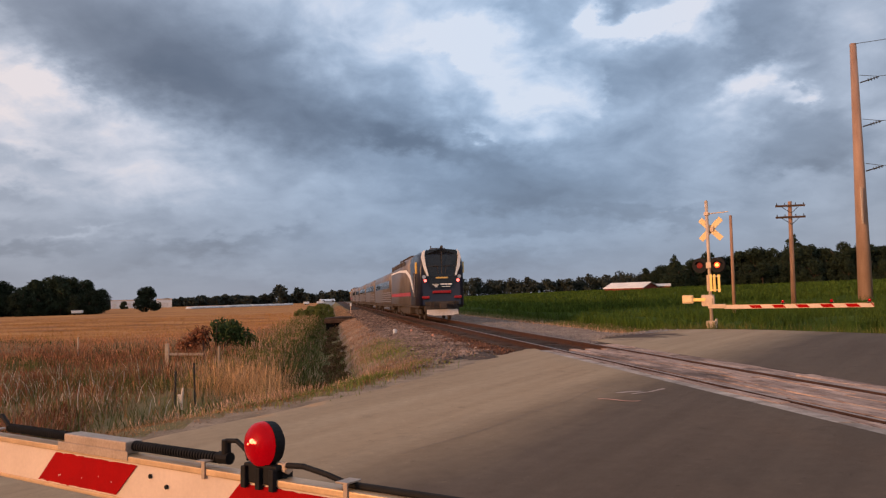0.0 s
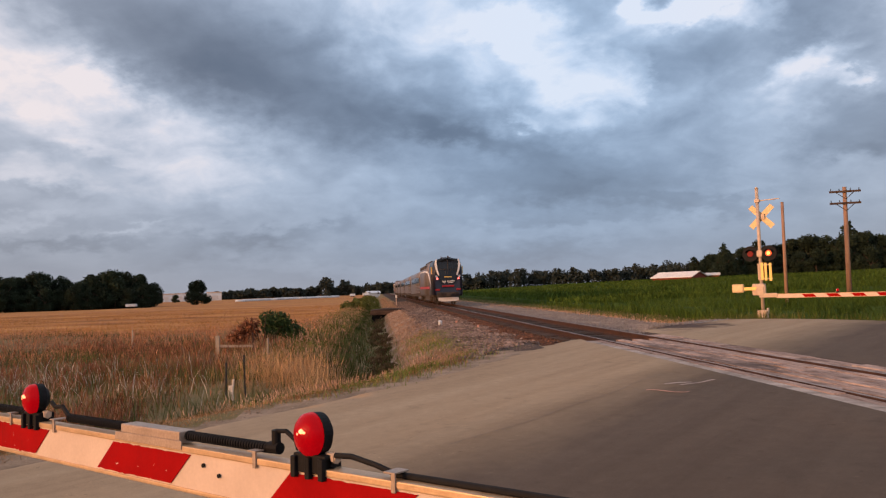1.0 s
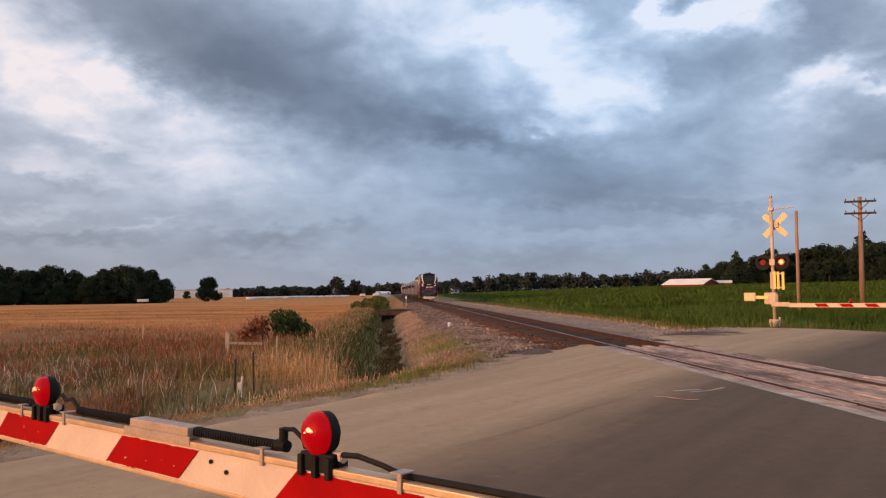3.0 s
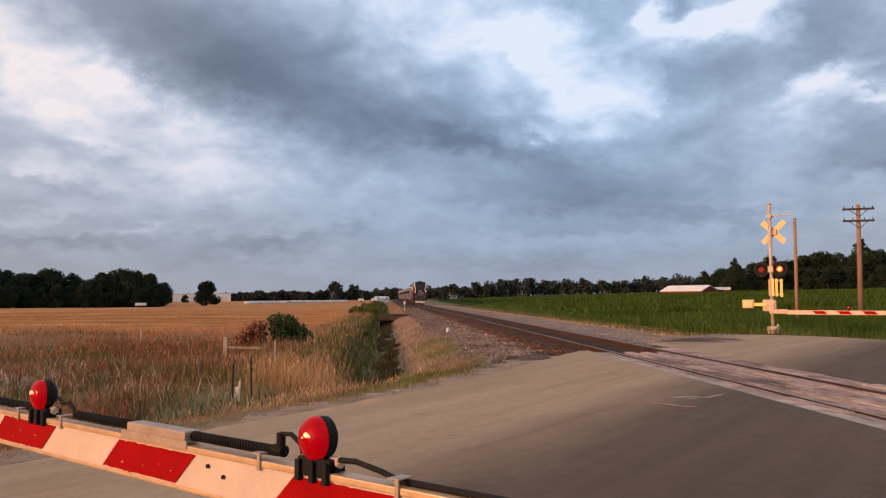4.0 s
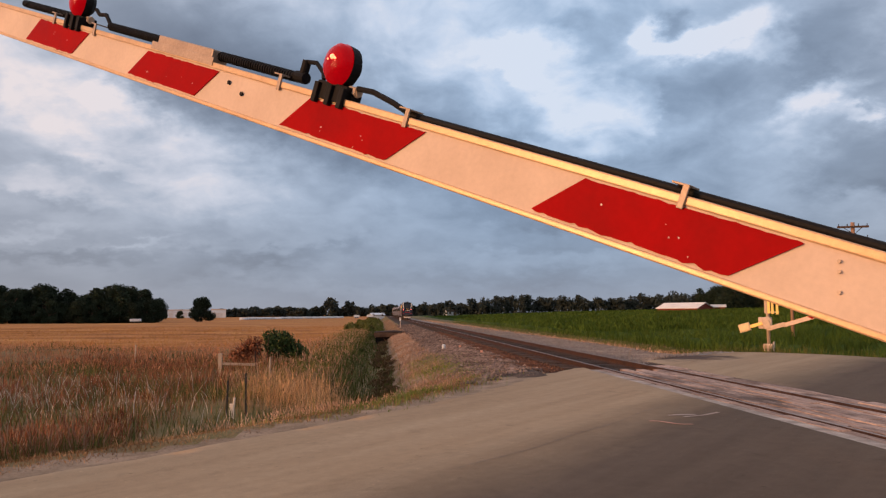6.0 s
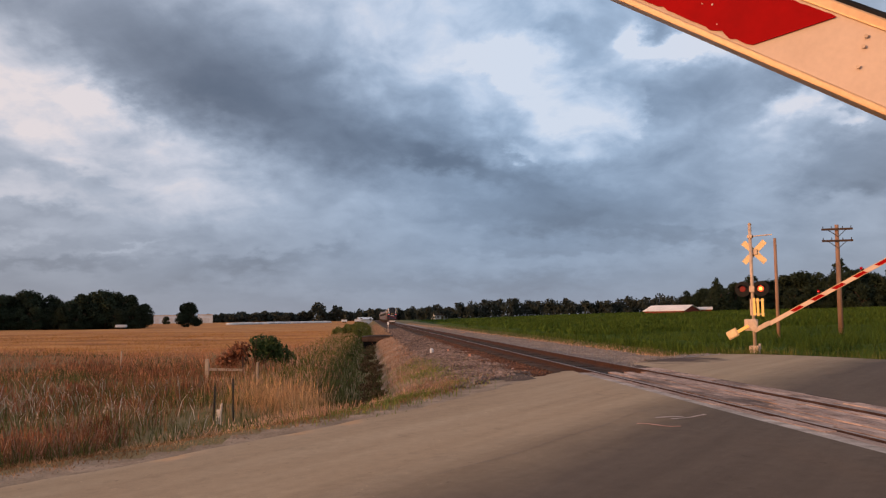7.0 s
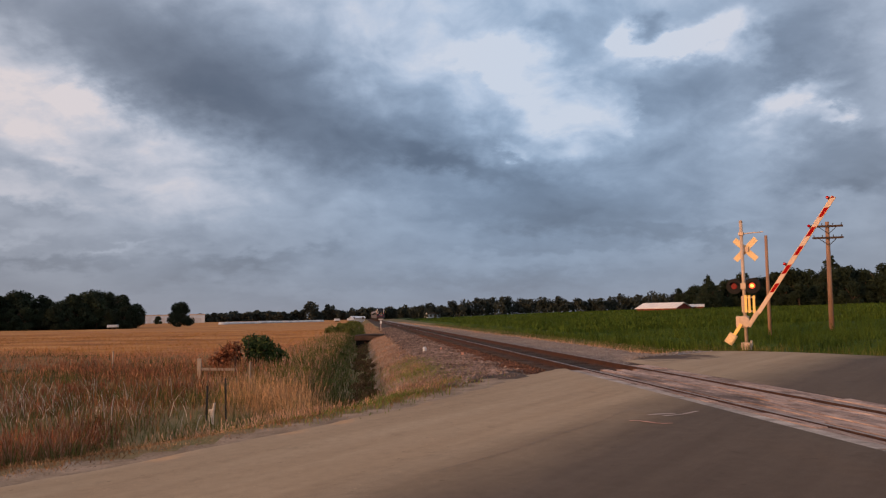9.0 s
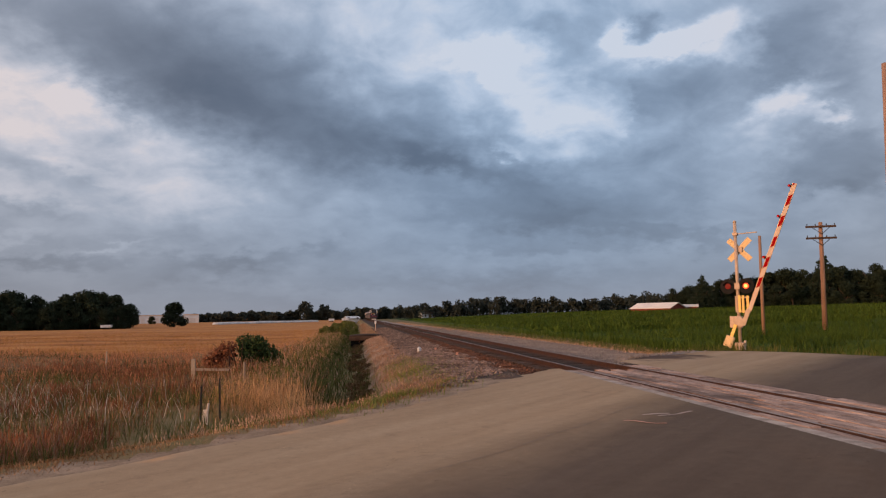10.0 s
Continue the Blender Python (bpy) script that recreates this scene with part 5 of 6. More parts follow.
def make_poles():
    # tall transmission pole
    x, y, z = polar(37.02, 62, -0.2)
    pole = thing("transmission_pole", pose(x, y, z, 0, 0.6, 0), "tall tapered brown steel transmission pole", "power pole", "power poles")
    bm = bmesh.new()
    high = 18.9 - z
    rod(bm, (0, 0, 0), (0, 0, high), 0.50, 0.22, 20)
    part("shaft", bm, M_BIGPOLE, pole, "rust-brown tapered shaft", True)
    ends = []
    for zz in (16.0, 12.8, 9.6):
        bm = bmesh.new()
        r = 0.62 - 0.32 * (zz - z) / high
        rod(bm, (r * 0.7, -r * 0.6, zz - z), (1.25, -0.85, zz - z + 0.28), 0.05, 0.035, 8)
        for q in (0.45, 0.6, 0.75, 0.9):
            c = Vector((r * 0.7, -r * 0.6, zz - z)).lerp(Vector((1.25, -0.85, zz - z + 0.28)), q)
            rod(bm, c - Vector((0.02, -0.015, 0.005)), c + Vector((0.02, -0.015, 0.005)), 0.11, seg=12)
        part("insulator", bm, M_WIRE, pole, "dark ribbed post insulator")
        bm = bmesh.new()
        rod(bm, (r * 0.7, -r * 0.6, zz - z + 0.55), (1.25, -0.85, zz - z + 0.3), 0.02, seg=6)
        part("brace", bm, M_WIRE, pole)
        ends.append(Vector((x + 1.25, y - 0.85, zz + 0.28)))
    bm = bmesh.new()
    box(bm, -0.40, -0.30, -0.58, -0.5, 6.0, 8.6, 0.01)
    part("ladder_bracket", bm, M_STEEL, pole, "pale bracket strip")
    ends.append(Vector((x, y, 18.85)))
    for k, e in enumerate(ends):
        far = Vector((88 + k * 0.5, 8, e.z + 1.5))
        bm = bmesh.new()
        pts = []
        for i in range(13):
            q = i / 12
            p = e.lerp(far, q)
            p.z -= 2.6 * q * (1 - q)
            pts.append(p)
        tube(bm, pts, 0.022, 5)
        solid("power_line", bm, M_WIRE, Matrix.Identity(4), "thin dark overhead power line from the tall pole", "power line", "power lines")
    # wooden pole with two crossarms
    x, y, z = polar(32.72, 51.6, -0.2)
    pole = thing("utility_pole", pose(x, y, z, 0, 0.8, 0), "weathered wooden utility pole with two crossarms", "power pole", "power poles")
    bm = bmesh.new()
    high = 6.75 - z
    rod(bm, (0, 0, 0), (0, 0, high), 0.155, 0.11, 14)
    part("shaft", bm, M_POLE, pole, "", True)
    for dz in (0.28, 0.98):
        bm = bmesh.new()
        box(bm, -0.84, 0.84, -0.20, -0.10, high - dz - 0.06, high - dz + 0.06, 0.01, pose(0, 0, 0, 0, 0, -28))
        arm = part("crossarm", bm, M_TIE, pole)
        for q in (-0.75, -0.3, 0.3, 0.75):
            bm = bmesh.new()
            rod(bm, pose(0, 0, 0, 0, 0, -28) @ Vector((q, -0.15, high - dz + 0.05)), pose(0, 0, 0, 0, 0, -28) @ Vector((q, -0.15, high - dz + 0.19)), 0.03, 0.02, 8)
            part("insulator", bm, M_WIRE, arm)
        bm = bmesh.new()
        for s in (-1, 1):
            rod(bm, pose(0, 0, 0, 0, 0, -28) @ Vector((s * 0.5, -0.15, high - dz - 0.03)), (0, -0.12, high - dz - 0.45), 0.02, seg=6)
        part("brace", bm, M_WIRE, pole)
    # short bare pole
    x, y, z = polar(28.93, 47.2, -0.2)
    pole = thing("utility_pole", pose(x, y, z, 0, 0.5, 0), "slim bare wooden pole without crossarms", "power pole", "power poles")
    bm = bmesh.new()
    rod(bm, (0, 0, 0), (0.0, 0, 5.72 - z), 0.10, 0.08, 12)
    part("shaft", bm, M_POLE, pole, "", True)


make_trees()
# both belts take the leaf colour that has the haze painted in
woods("far_woods", [(-20, -11, 7, 6), (-11, -4.2, 7.5, 8), (-4.2, -3.4, 14, 13), (-3.4, -2.6, 8, 8), (-2.6, -2.0, 12, 12), (-2.0, 1.2, 8.5, 9), (1.2, 6.0, 10, 9)], 620, "belt of far trees along the horizon, haze put into their colour", 5, M_LEAF_FAR)
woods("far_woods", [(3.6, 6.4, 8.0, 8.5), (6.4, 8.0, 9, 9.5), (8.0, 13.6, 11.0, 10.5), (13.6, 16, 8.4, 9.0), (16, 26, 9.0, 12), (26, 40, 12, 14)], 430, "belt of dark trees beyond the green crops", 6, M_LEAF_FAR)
make_buildings()
make_poles()


# ---- grasses, weeds, crops, stones ----
def blades(name, xy, tall, width, lean, mats, label, seed, head=0.0, z=None, kind="stuff"):
    """One mesh of tapered, bent blades rooted at the places xy; head: the share of the height that a seed head takes."""
    rng = np.random.default_rng(seed)
    k = len(xy)
    base = np.column_stack([xy, ground_z(xy[:, 0], xy[:, 1]) - 0.02 if z is None else z])
    a = rng.uniform(0, 6.283, k)
    h = tall * rng.uniform(0.4, 1.3, k) * (0.42 + 0.45 * patch(xy[:, 0], xy[:, 1], 1.1, seed) + 0.5 * patch(xy[:, 0], xy[:, 1], 3.7, seed + 1))
    side = np.column_stack([np.cos(a), np.sin(a), np.zeros(k)])
    b = rng.uniform(0, 6.283, k)
    tip = np.column_stack([np.cos(b), np.sin(b), np.zeros(k)]) * (h * lean * rng.uniform(0.1, 1.0, k))[:, None]
    up = np.array([0, 0, 1.0])
    w = (width * rng.uniform(0.7, 1.3, k))[:, None]
    mid = base + up * (h * 0.55)[:, None] + tip * 0.3
    top = base + up * h[:, None] + tip
    if head:
        neck = base + up * (h * (1 - head))[:, None] + tip * 0.7
        v = np.stack([base - side * w * 0.4, base + side * w * 0.4, neck + side * w * 0.3, neck - side * w * 0.3, neck + (top - neck) * 0.45 - side * w * 1.15, neck + (top - neck) * 0.45 + side * w * 1.15, top], 1).reshape(-1, 3)
        o = np.arange(k)[:, None] * 7
        f = np.concatenate([o + np.array([[0, 1, 2, 3]]), o + np.array([[3, 4, 6, 5]])]).tolist()
    else:
        v = np.stack([base - side * w, base + side * w, mid + side * w * 0.75, mid - side * w * 0.75, top], 1).reshape(-1, 3)
        o = np.arange(k)[:, None] * 5
        f = np.concatenate([o + np.array([[0, 1, 2, 3]])]).tolist() + np.concatenate([o + np.array([[3, 2, 4]])]).tolist()
    me = mesh_from(name, v.tolist(), f, mats)
    return tagged(new(name, me), label, "grass", kind=kind)


def scatter(count, x0, x1, y0, y1, keep, seed, fall=0.0):
    """Places in a rectangle thinned by keep(x, y) in 0..1; fall > 0 crowds them towards small y."""
    rng = np.random.default_rng(seed)
    q = rng.random(count)
    y = y0 + (y1 - y0) * (q ** (1 + fall))
    x = x0 + (x1 - x0) * rng.random(count)
    ok = rng.random(count) < keep(x, y)
    return np.column_stack([x[ok], y[ok]])


def verge(x, y):
    """Distance outwards from the paved edge."""
    return -in_road(x, y)


def patch(x, y, s, k=0.0):
    return 0.5 + 0.5 * wave(x, y, s, k)


def tufts(x, y, k=0.0):
    """Tussocks half a metre to two metres wide with gaps between them."""
    return np.clip(0.42 + 0.75 * wave(x, y, 2.3, k) + 0.55 * wave(x, y, 5.7, k + 1) + 0.35 * wave(x, y, 0.8, k + 2), 0.03, 1)


def clear(x, y):
    """Thin growth in front of the steel stakes and the marker stub."""
    return 1 - 0.6 * np.exp(-(((x + 2.85) / 0.7) ** 2 + ((y - 15.3) / 1.2) ** 2) ** 2)


def make_plants():
    # tall straw-coloured grass on the verge
    def tall(x, y):
        d = verge(x, y)
        return step(0.9, 2.6, d) * step(-12, -7, x - 0.25 * y + 3) * step(0.4, -0.8, x + 0.3) * (0.04 + 0.96 * patch(x, y, 0.9) ** 2.0 * patch(x, y, 0.37, 4)) * step(30, 24, y) * clear(x, y) * tufts(x, y)
    blades("dry_grass", scatter(110000, -18, 1, 9, 46, tall, 1, 0.5), 0.50, 0.0045, 0.55, M_DRY, "tall straw-coloured grass gone to seed", 2, 0.35)
    blades("dry_grass", scatter(110000, -18, 1, 9, 46, tall, 3, 0.5), 0.34, 0.005, 0.8, M_DRY, "straw-coloured grass bending over on the verge", 4)
    # a taller golden clump beside the ditch
    def clump(x, y):
        return np.exp(-(((x + 1.9) / 1.0) ** 2 + ((y - 18.5) / 1.6) ** 2) * 1.2)
    blades("dry_grass", scatter(30000, -4.5, 0.5, 14.5, 23, clump, 5), 0.78, 0.0042, 0.5, M_GOLD, "golden clump of tall dry grass beside the ditch", 6, 0.3)
    # rusty dock and sorrel further in
    def rust(x, y):
        d = verge(x, y)
        return step(1.6, 4.5, d) * step(-2.0, -4.5, x) * (0.10 + 0.90 * patch(x, y, 0.55, 1.5) ** 1.6) * step(40, 30, y) * clear(x, y) * tufts(x, y, 3)
    blades("rusty_weeds", scatter(230000, -24, -1, 9, 48, rust, 7, 0.5), 0.44, 0.0062, 0.6, M_RUST, "rust-brown dried weeds in seed", 8, 0.5)
    # green undergrowth
    def green(x, y):
        d = verge(x, y)
        return step(0.5, 1.6, d) * (0.15 + 0.85 * patch(x, y, 0.6, 3) ** 1.5) * step(36, 28, y) * step(0.8, -0.2, x) * tufts(x, y, 6)
    blades("green_grass", scatter(150000, -16, 1, 9, 60, green, 9, 0.5), 0.36, 0.007, 0.7, M_GREEN, "green grass growing through the dry verge", 10)
    def ditch(x, y):
        return np.exp(-(((x + 1.7) / 1.5) ** 2)) * step(17, 22, y)
    blades("green_grass", scatter(34000, -6, 0.5, 16, 130, ditch, 11, 0.8), 0.40, 0.013, 0.8, M_DITCHLEAF, "rank green growth along the ditch", 12)
    blades("dry_grass", scatter(4000, -6, 0.5, 20, 150, ditch, 71, 0.6), 0.36, 0.011, 0.9, M_MARGIN, "dry tufts among the green along the ditch", 72, 0.4)
    # bushy green growth on the ditch's field side, dead brown growth in its bottom
    rng = np.random.default_rng(95)
    for name, mat, count, x0, x1, y0, y1, tall_z, leaf, label in (("ditch_weeds", M_DITCHLEAF, 110, -4.5, 0.2, 92, 300, 1.1, 0.09, "bushy green growth along the far ditch"), ("ditch_weeds", M_DITCHLEAF, 60, -3.4, -1.1, 26, 95, 0.30, 0.035, "rank bushy green weeds along the ditch"), ("ditch_weeds", M_BROWN, 90, -0.5, 0.5, 17, 80, 0.30, 0.04, "dead dark weeds in the bottom of the ditch")):
        q = rng.random(count) ** 1.4
        cx, cy = rng.uniform(x0, x1, count), y0 + (y1 - y0) * q
        r = rng.uniform(0.2, 0.5, count)
        cs = np.column_stack([cx, cy, ground_z(cx, cy) + r * tall_z])
        v, f = leaf_cloud(cs, np.column_stack([r, r, r * tall_z]), count * 260, leaf, rng, 0.55)
        tagged(new(name, mesh_from(name, v.tolist(), f.tolist(), mat)), label, "weeds", kind="stuff")
    # low pinkish grass at the foot of the golden clump
    def pink(x, y):
        return np.exp(-(((x + 0.9) / 1.3) ** 2 + ((verge(x, y) - 1.5) / 0.6) ** 2))
    blades("dry_grass", scatter(50000, -4, 2, 10, 24, pink, 97), 0.20, 0.004, 0.8, M_PINKDRY, "low pinkish dry grass beside the ditch's mouth", 98, 0.4)
    blades("green_grass", scatter(60000, -4.6, -0.4, 19, 90, lambda x, y: np.exp(-(((x + 2.3) / 1.3) ** 2)) * tufts(x, y, 4), 117, 0.6), 0.42, 0.008, 0.8, M_GREEN, "olive grass among the ditch weeds", 118)
    blades("dry_grass", scatter(30000, -4.6, -0.4, 19, 90, lambda x, y: np.exp(-(((x + 2.6) / 1.3) ** 2)) * tufts(x, y, 8), 119, 0.6), 0.46, 0.006, 0.7, M_PINKDRY, "dry seed heads among the ditch weeds", 120, 0.4)
    def near_left(x, y):
        d = verge(x, y)
        return step(0.9, 1.8, d) * step(6, 3, d) * step(-3.5, -4.8, x) * tufts(x, y, 9)
    blades("green_grass", scatter(24000, -12, -3, 7, 16, near_left, 13), 0.32, 0.005, 0.7, M_GREEN, "green grass at the foot of the verge", 14)
    blades("rusty_weeds", scatter(45000, -12, -3, 7, 17, near_left, 113), 0.42, 0.0045, 0.6, M_RUST, "rusty seed heads along the foot of the verge", 114, 0.45)
    blades("dry_grass", scatter(40000, -12, -3, 7, 17, near_left, 115), 0.36, 0.004, 0.7, M_PINKDRY, "pinkish dry grass along the foot of the verge", 116, 0.4)
    # short trodden grass along the pavement and on the bank
    def hem(x, y):
        d = verge(x, y)
        return step(0.05, 0.5, d) * step(2.4, 1.2, d) * (0.2 + 0.8 * patch(x, y, 1.4, 5)) * step(3.2, 1.5, x)
    blades("short_grass", scatter(190000, -12, 4, 7, 24, hem, 15), 0.075, 0.005, 1.4, M_DRY, "short trodden dry grass along the pavement", 16)
    def bank_green(x, y):
        d = verge(x, y)
        return np.exp(-(((x - 0.6) / 1.5) ** 2 + ((d - 1.1) / 0.7) ** 2)) + 0.6 * np.exp(-(((x - 2.0) / 0.8) ** 2 + ((y - 27) / 5) ** 2))
    blades("short_grass", scatter(110000, -3, 4, 12, 40, bank_green, 17), 0.15, 0.007, 0.8, M_LUSH, "short green grass on the bank", 18)
    def bank_dry(x, y):
        return step(0.3, 1.0, x) * step(2.7, 1.5, x) * (0.15 + 0.85 * patch(x, y, 0.9, 2)) * step(0.3, 1.0, verge(x, y))
    blades("short_grass", scatter(70000, 0, 3.5, 16, 230, bank_dry, 19, 0.8), 0.17, 0.007, 0.9, M_PINKDRY, "pale dry grass on the bank beside the ballast", 20)
    # bleached stalks
    def pale(x, y):
        return np.exp(-(((x + 9.0) / 3.0) ** 2 + ((y - 19.0) / 3.0) ** 2)) + 0.3 * np.exp(-(((x + 5) / 2.0) ** 2 + ((y - 17) / 2.0) ** 2))
    blades("bleached_stalks", scatter(2600, -15, -2, 13, 27, pale, 21), 0.56, 0.0065, 0.9, M_PALE, "bleached bent stalks standing in the weeds", 22)
    # stubble
    def stubble(x, y):
        return step(-3.2, -4.5, x) * step(stubble_from(x) - 1, stubble_from(x) + 2, y) * (0.3 + 0.7 * patch(x, y, 0.5, 4))
    blades("stubble", scatter(110000, -70, -3, 42, 130, stubble, 23, 0.7), 0.20, 0.011, 0.5, M_STUBBLE, "cut orange-brown stubble in the field", 24)
    # low broad weeds that fill the verge
    rng = np.random.default_rng(90)
    def low(x, y):
        d = verge(x, y)
        return step(0.9, 2.4, d) * step(0.6, -0.4, x) * (0.15 + 0.85 * patch(x, y, 0.75, 7) ** 1.5)
    for mat, count, seed, label in ((M_BROWN, 130000, 91, "dead brown broad-leaved weeds filling the verge"), (M_GREEN, 120000, 92, "low green broad-leaved weeds in the verge"), (M_RUST, 90000, 93, "dried rusty leaves among the verge grasses")):
        xy = scatter(count, -20, 1, 9, 48, lambda x, y: low(x + seed, y) * low(x, y) ** 0.5, seed, 0.6)
        k = len(xy)
        c = np.column_stack([xy, ground_z(xy[:, 0], xy[:, 1]) + rng.random(k) ** 1.4 * 0.42])
        a = rng.normal(size=(k, 3)) + np.array([0, 0, 0.5])
        a /= np.linalg.norm(a, axis=1)[:, None]
        b = np.cross(a, rng.normal(size=(k, 3)))
        b /= np.linalg.norm(b, axis=1)[:, None]
        q = (rng.uniform(0.025, 0.075, k))[:, None]
        v = np.stack([c - a * q, c + b * q * 0.4, c + a * q, c - b * q * 0.4], 1).reshape(-1, 3)
        me = mesh_from("low_weeds", v.tolist(), np.arange(k * 4).reshape(-1, 4).tolist(), mat)
        tagged(new("low_weeds", me), label, "weeds", kind="stuff")
    # uncut pinkish margin between the weeds and the stubble
    def margin(x, y):
        return step(-2.6, -4.0, x) * step(24, 30, y) * step(stubble_from(x) + 1.5, stubble_from(x) - 1.5, y) * (0.25 + 0.75 * patch(x, y, 0.45, 6)) * (0.25 + 0.75 * tufts(x * 0.6, y * 0.6, 5))
    blades("margin_grass", scatter(120000, -40, -2, 23, 62, margin, 61), 0.36, 0.010, 0.6, M_MARGIN, "uncut pinkish-tan grass along the field", 62, 0.4)
    blades("green_grass", scatter(110000, -34, -2, 20, 60, lambda x, y: margin(x, y) * patch(x, y, 0.35, 9) ** 2.5, 63), 0.34, 0.010, 0.6, M_GREEN, "green patches in the uncut margin", 64)
    # weeds along the far side of the crossing
    def far_weeds(x, y):
        d = verge(x, y)
        return step(0.3, 1.2, d) * step(7.0, 3.0, d) * step(12.0, 13.5, x) * (0.3 + 0.7 * patch(x, y, 0.8))
    blades("green_grass", scatter(60000, 11, 40, 20, 48, far_weeds, 25), 0.32, 0.010, 0.7, M_GREEN, "green weeds behind the far gate", 26)
    def strip(x, y):
        e = gravel_edge(y) + 0.3
        return np.exp(-((x - e - 0.9) / 1.3) ** 2) * step(1.5, 4.0, verge(x, y))
    blades("dry_grass", scatter(30000, 8.5, 19, 27, 220, strip, 27, 0.8), 0.20, 0.012, 0.9, M_PINKDRY, "dry strip of grass between gravel and crops", 28)


def make_strip_green():
    def strip(x, y):
        e = 13.6 + 0.012 * np.clip(y - 40, 0, 200)
        return np.exp(-((x - e - 0.7) / 1.0) ** 2) * step(0.3, 1.0, verge(x, y))
    blades("green_grass", scatter(40000, 11, 19, 27, 170, strip, 81, 0.8), 0.30, 0.012, 0.8, M_GREEN, "green weeds between gravel and crops", 82)


def make_crops():
    def edge(y):
        return 15.2 + 0.02 * np.clip(y - 40, 0, 400)
    # canopy under the leaves
    xs, ys = spaced([(15.6, 0), (60, 0.6), (130, 2.2), (420, 9)]), spaced([(27, 0), (70, 0.6), (200, 2.2), (420, 6)])
    gx, gy = np.meshgrid(xs, ys)
    rng = np.random.default_rng(3)
    gx = gx + (edge(gy) - 15.2)
    gz = ground_z(gx, gy) + 0.40 + rng.normal(size=gx.shape) * 0.09
    out = in_road(gx, gy) > -5.5
    gz = np.where(out, ground_z(gx, gy) - 0.3, gz)
    gz[:, 0] -= 0.9
    gz[0, :] -= 0.9
    w, h = len(xs), len(ys)
    faces = [(j * w + i, j * w + i + 1, (j + 1) * w + i + 1, (j + 1) * w + i) for j in range(h - 1) for i in range(w - 1)]
    me = mesh_from("crop_canopy", np.stack([gx.ravel(), gy.ravel(), gz.ravel()], 1).tolist(), faces, M_CROP)
    tagged(new("crop_canopy", me), "dense green crop canopy rising gently to the woods", "crops", kind="stuff")

    def keep(x, y):
        return step(edge(y) - 0.3, edge(y) + 0.6, x) * step(5.2, 6.2, verge(x, y)) * np.clip(45 / np.hypot(x, y), 0, 1) ** 1.3
    xy = scatter(250000, 14, 75, 27, 150, keep, 31, 0.9)
    blades("crop_leaves", xy, 0.86, 0.018, 0.8, M_CROP, "broad green crop leaves", 32)
    xy = scatter(90000, 14, 150, 60, 330, lambda x, y: step(edge(y), edge(y) + 1, x), 33, 0.8)
    blades("crop_leaves", xy, 0.45, 0.06, 0.8, M_CROP, "broad green crop leaves", 34, z=ground_z(xy[:, 0], xy[:, 1]) + 0.5)


def stones(name, xy, size, label, seed, lift=0.0, mat=None):
    rng = np.random.default_rng(seed)
    k = len(xy)
    cube = np.array([(-1, -1, -1), (1, -1, -1), (1, 1, -1), (-1, 1, -1), (-1, -1, 1), (1, -1, 1), (1, 1, 1), (-1, 1, 1)], dtype=float) * 0.62
    q = np.array([(0, 3, 2, 1), (4, 5, 6, 7), (0, 1, 5, 4), (1, 2, 6, 5), (2, 3, 7, 6), (3, 0, 4, 7)])
    v = cube[None] * rng.uniform(0.55, 1.25, (k, 8, 1)) + rng.normal(size=(k, 8, 3)) * 0.12
    turn = rng.normal(size=(k, 3, 3))
    turn, _ = np.linalg.qr(turn)
    v = np.einsum("kij,kvj->kvi", turn, v) * (size * rng.uniform(0.5, 1.35, k))[:, None, None]
    v += np.column_stack([xy, ground_z(xy[:, 0], xy[:, 1]) + lift + size * 0.15])[:, None]
    f = (np.arange(k)[:, None, None] * 8 + q[None]).reshape(-1, 4)
    me = mesh_from(name, v.reshape(-1, 3).tolist(), f.tolist(), mat or M_STONE)
    tagged(new(name, me), label, "gravel", kind="stuff")


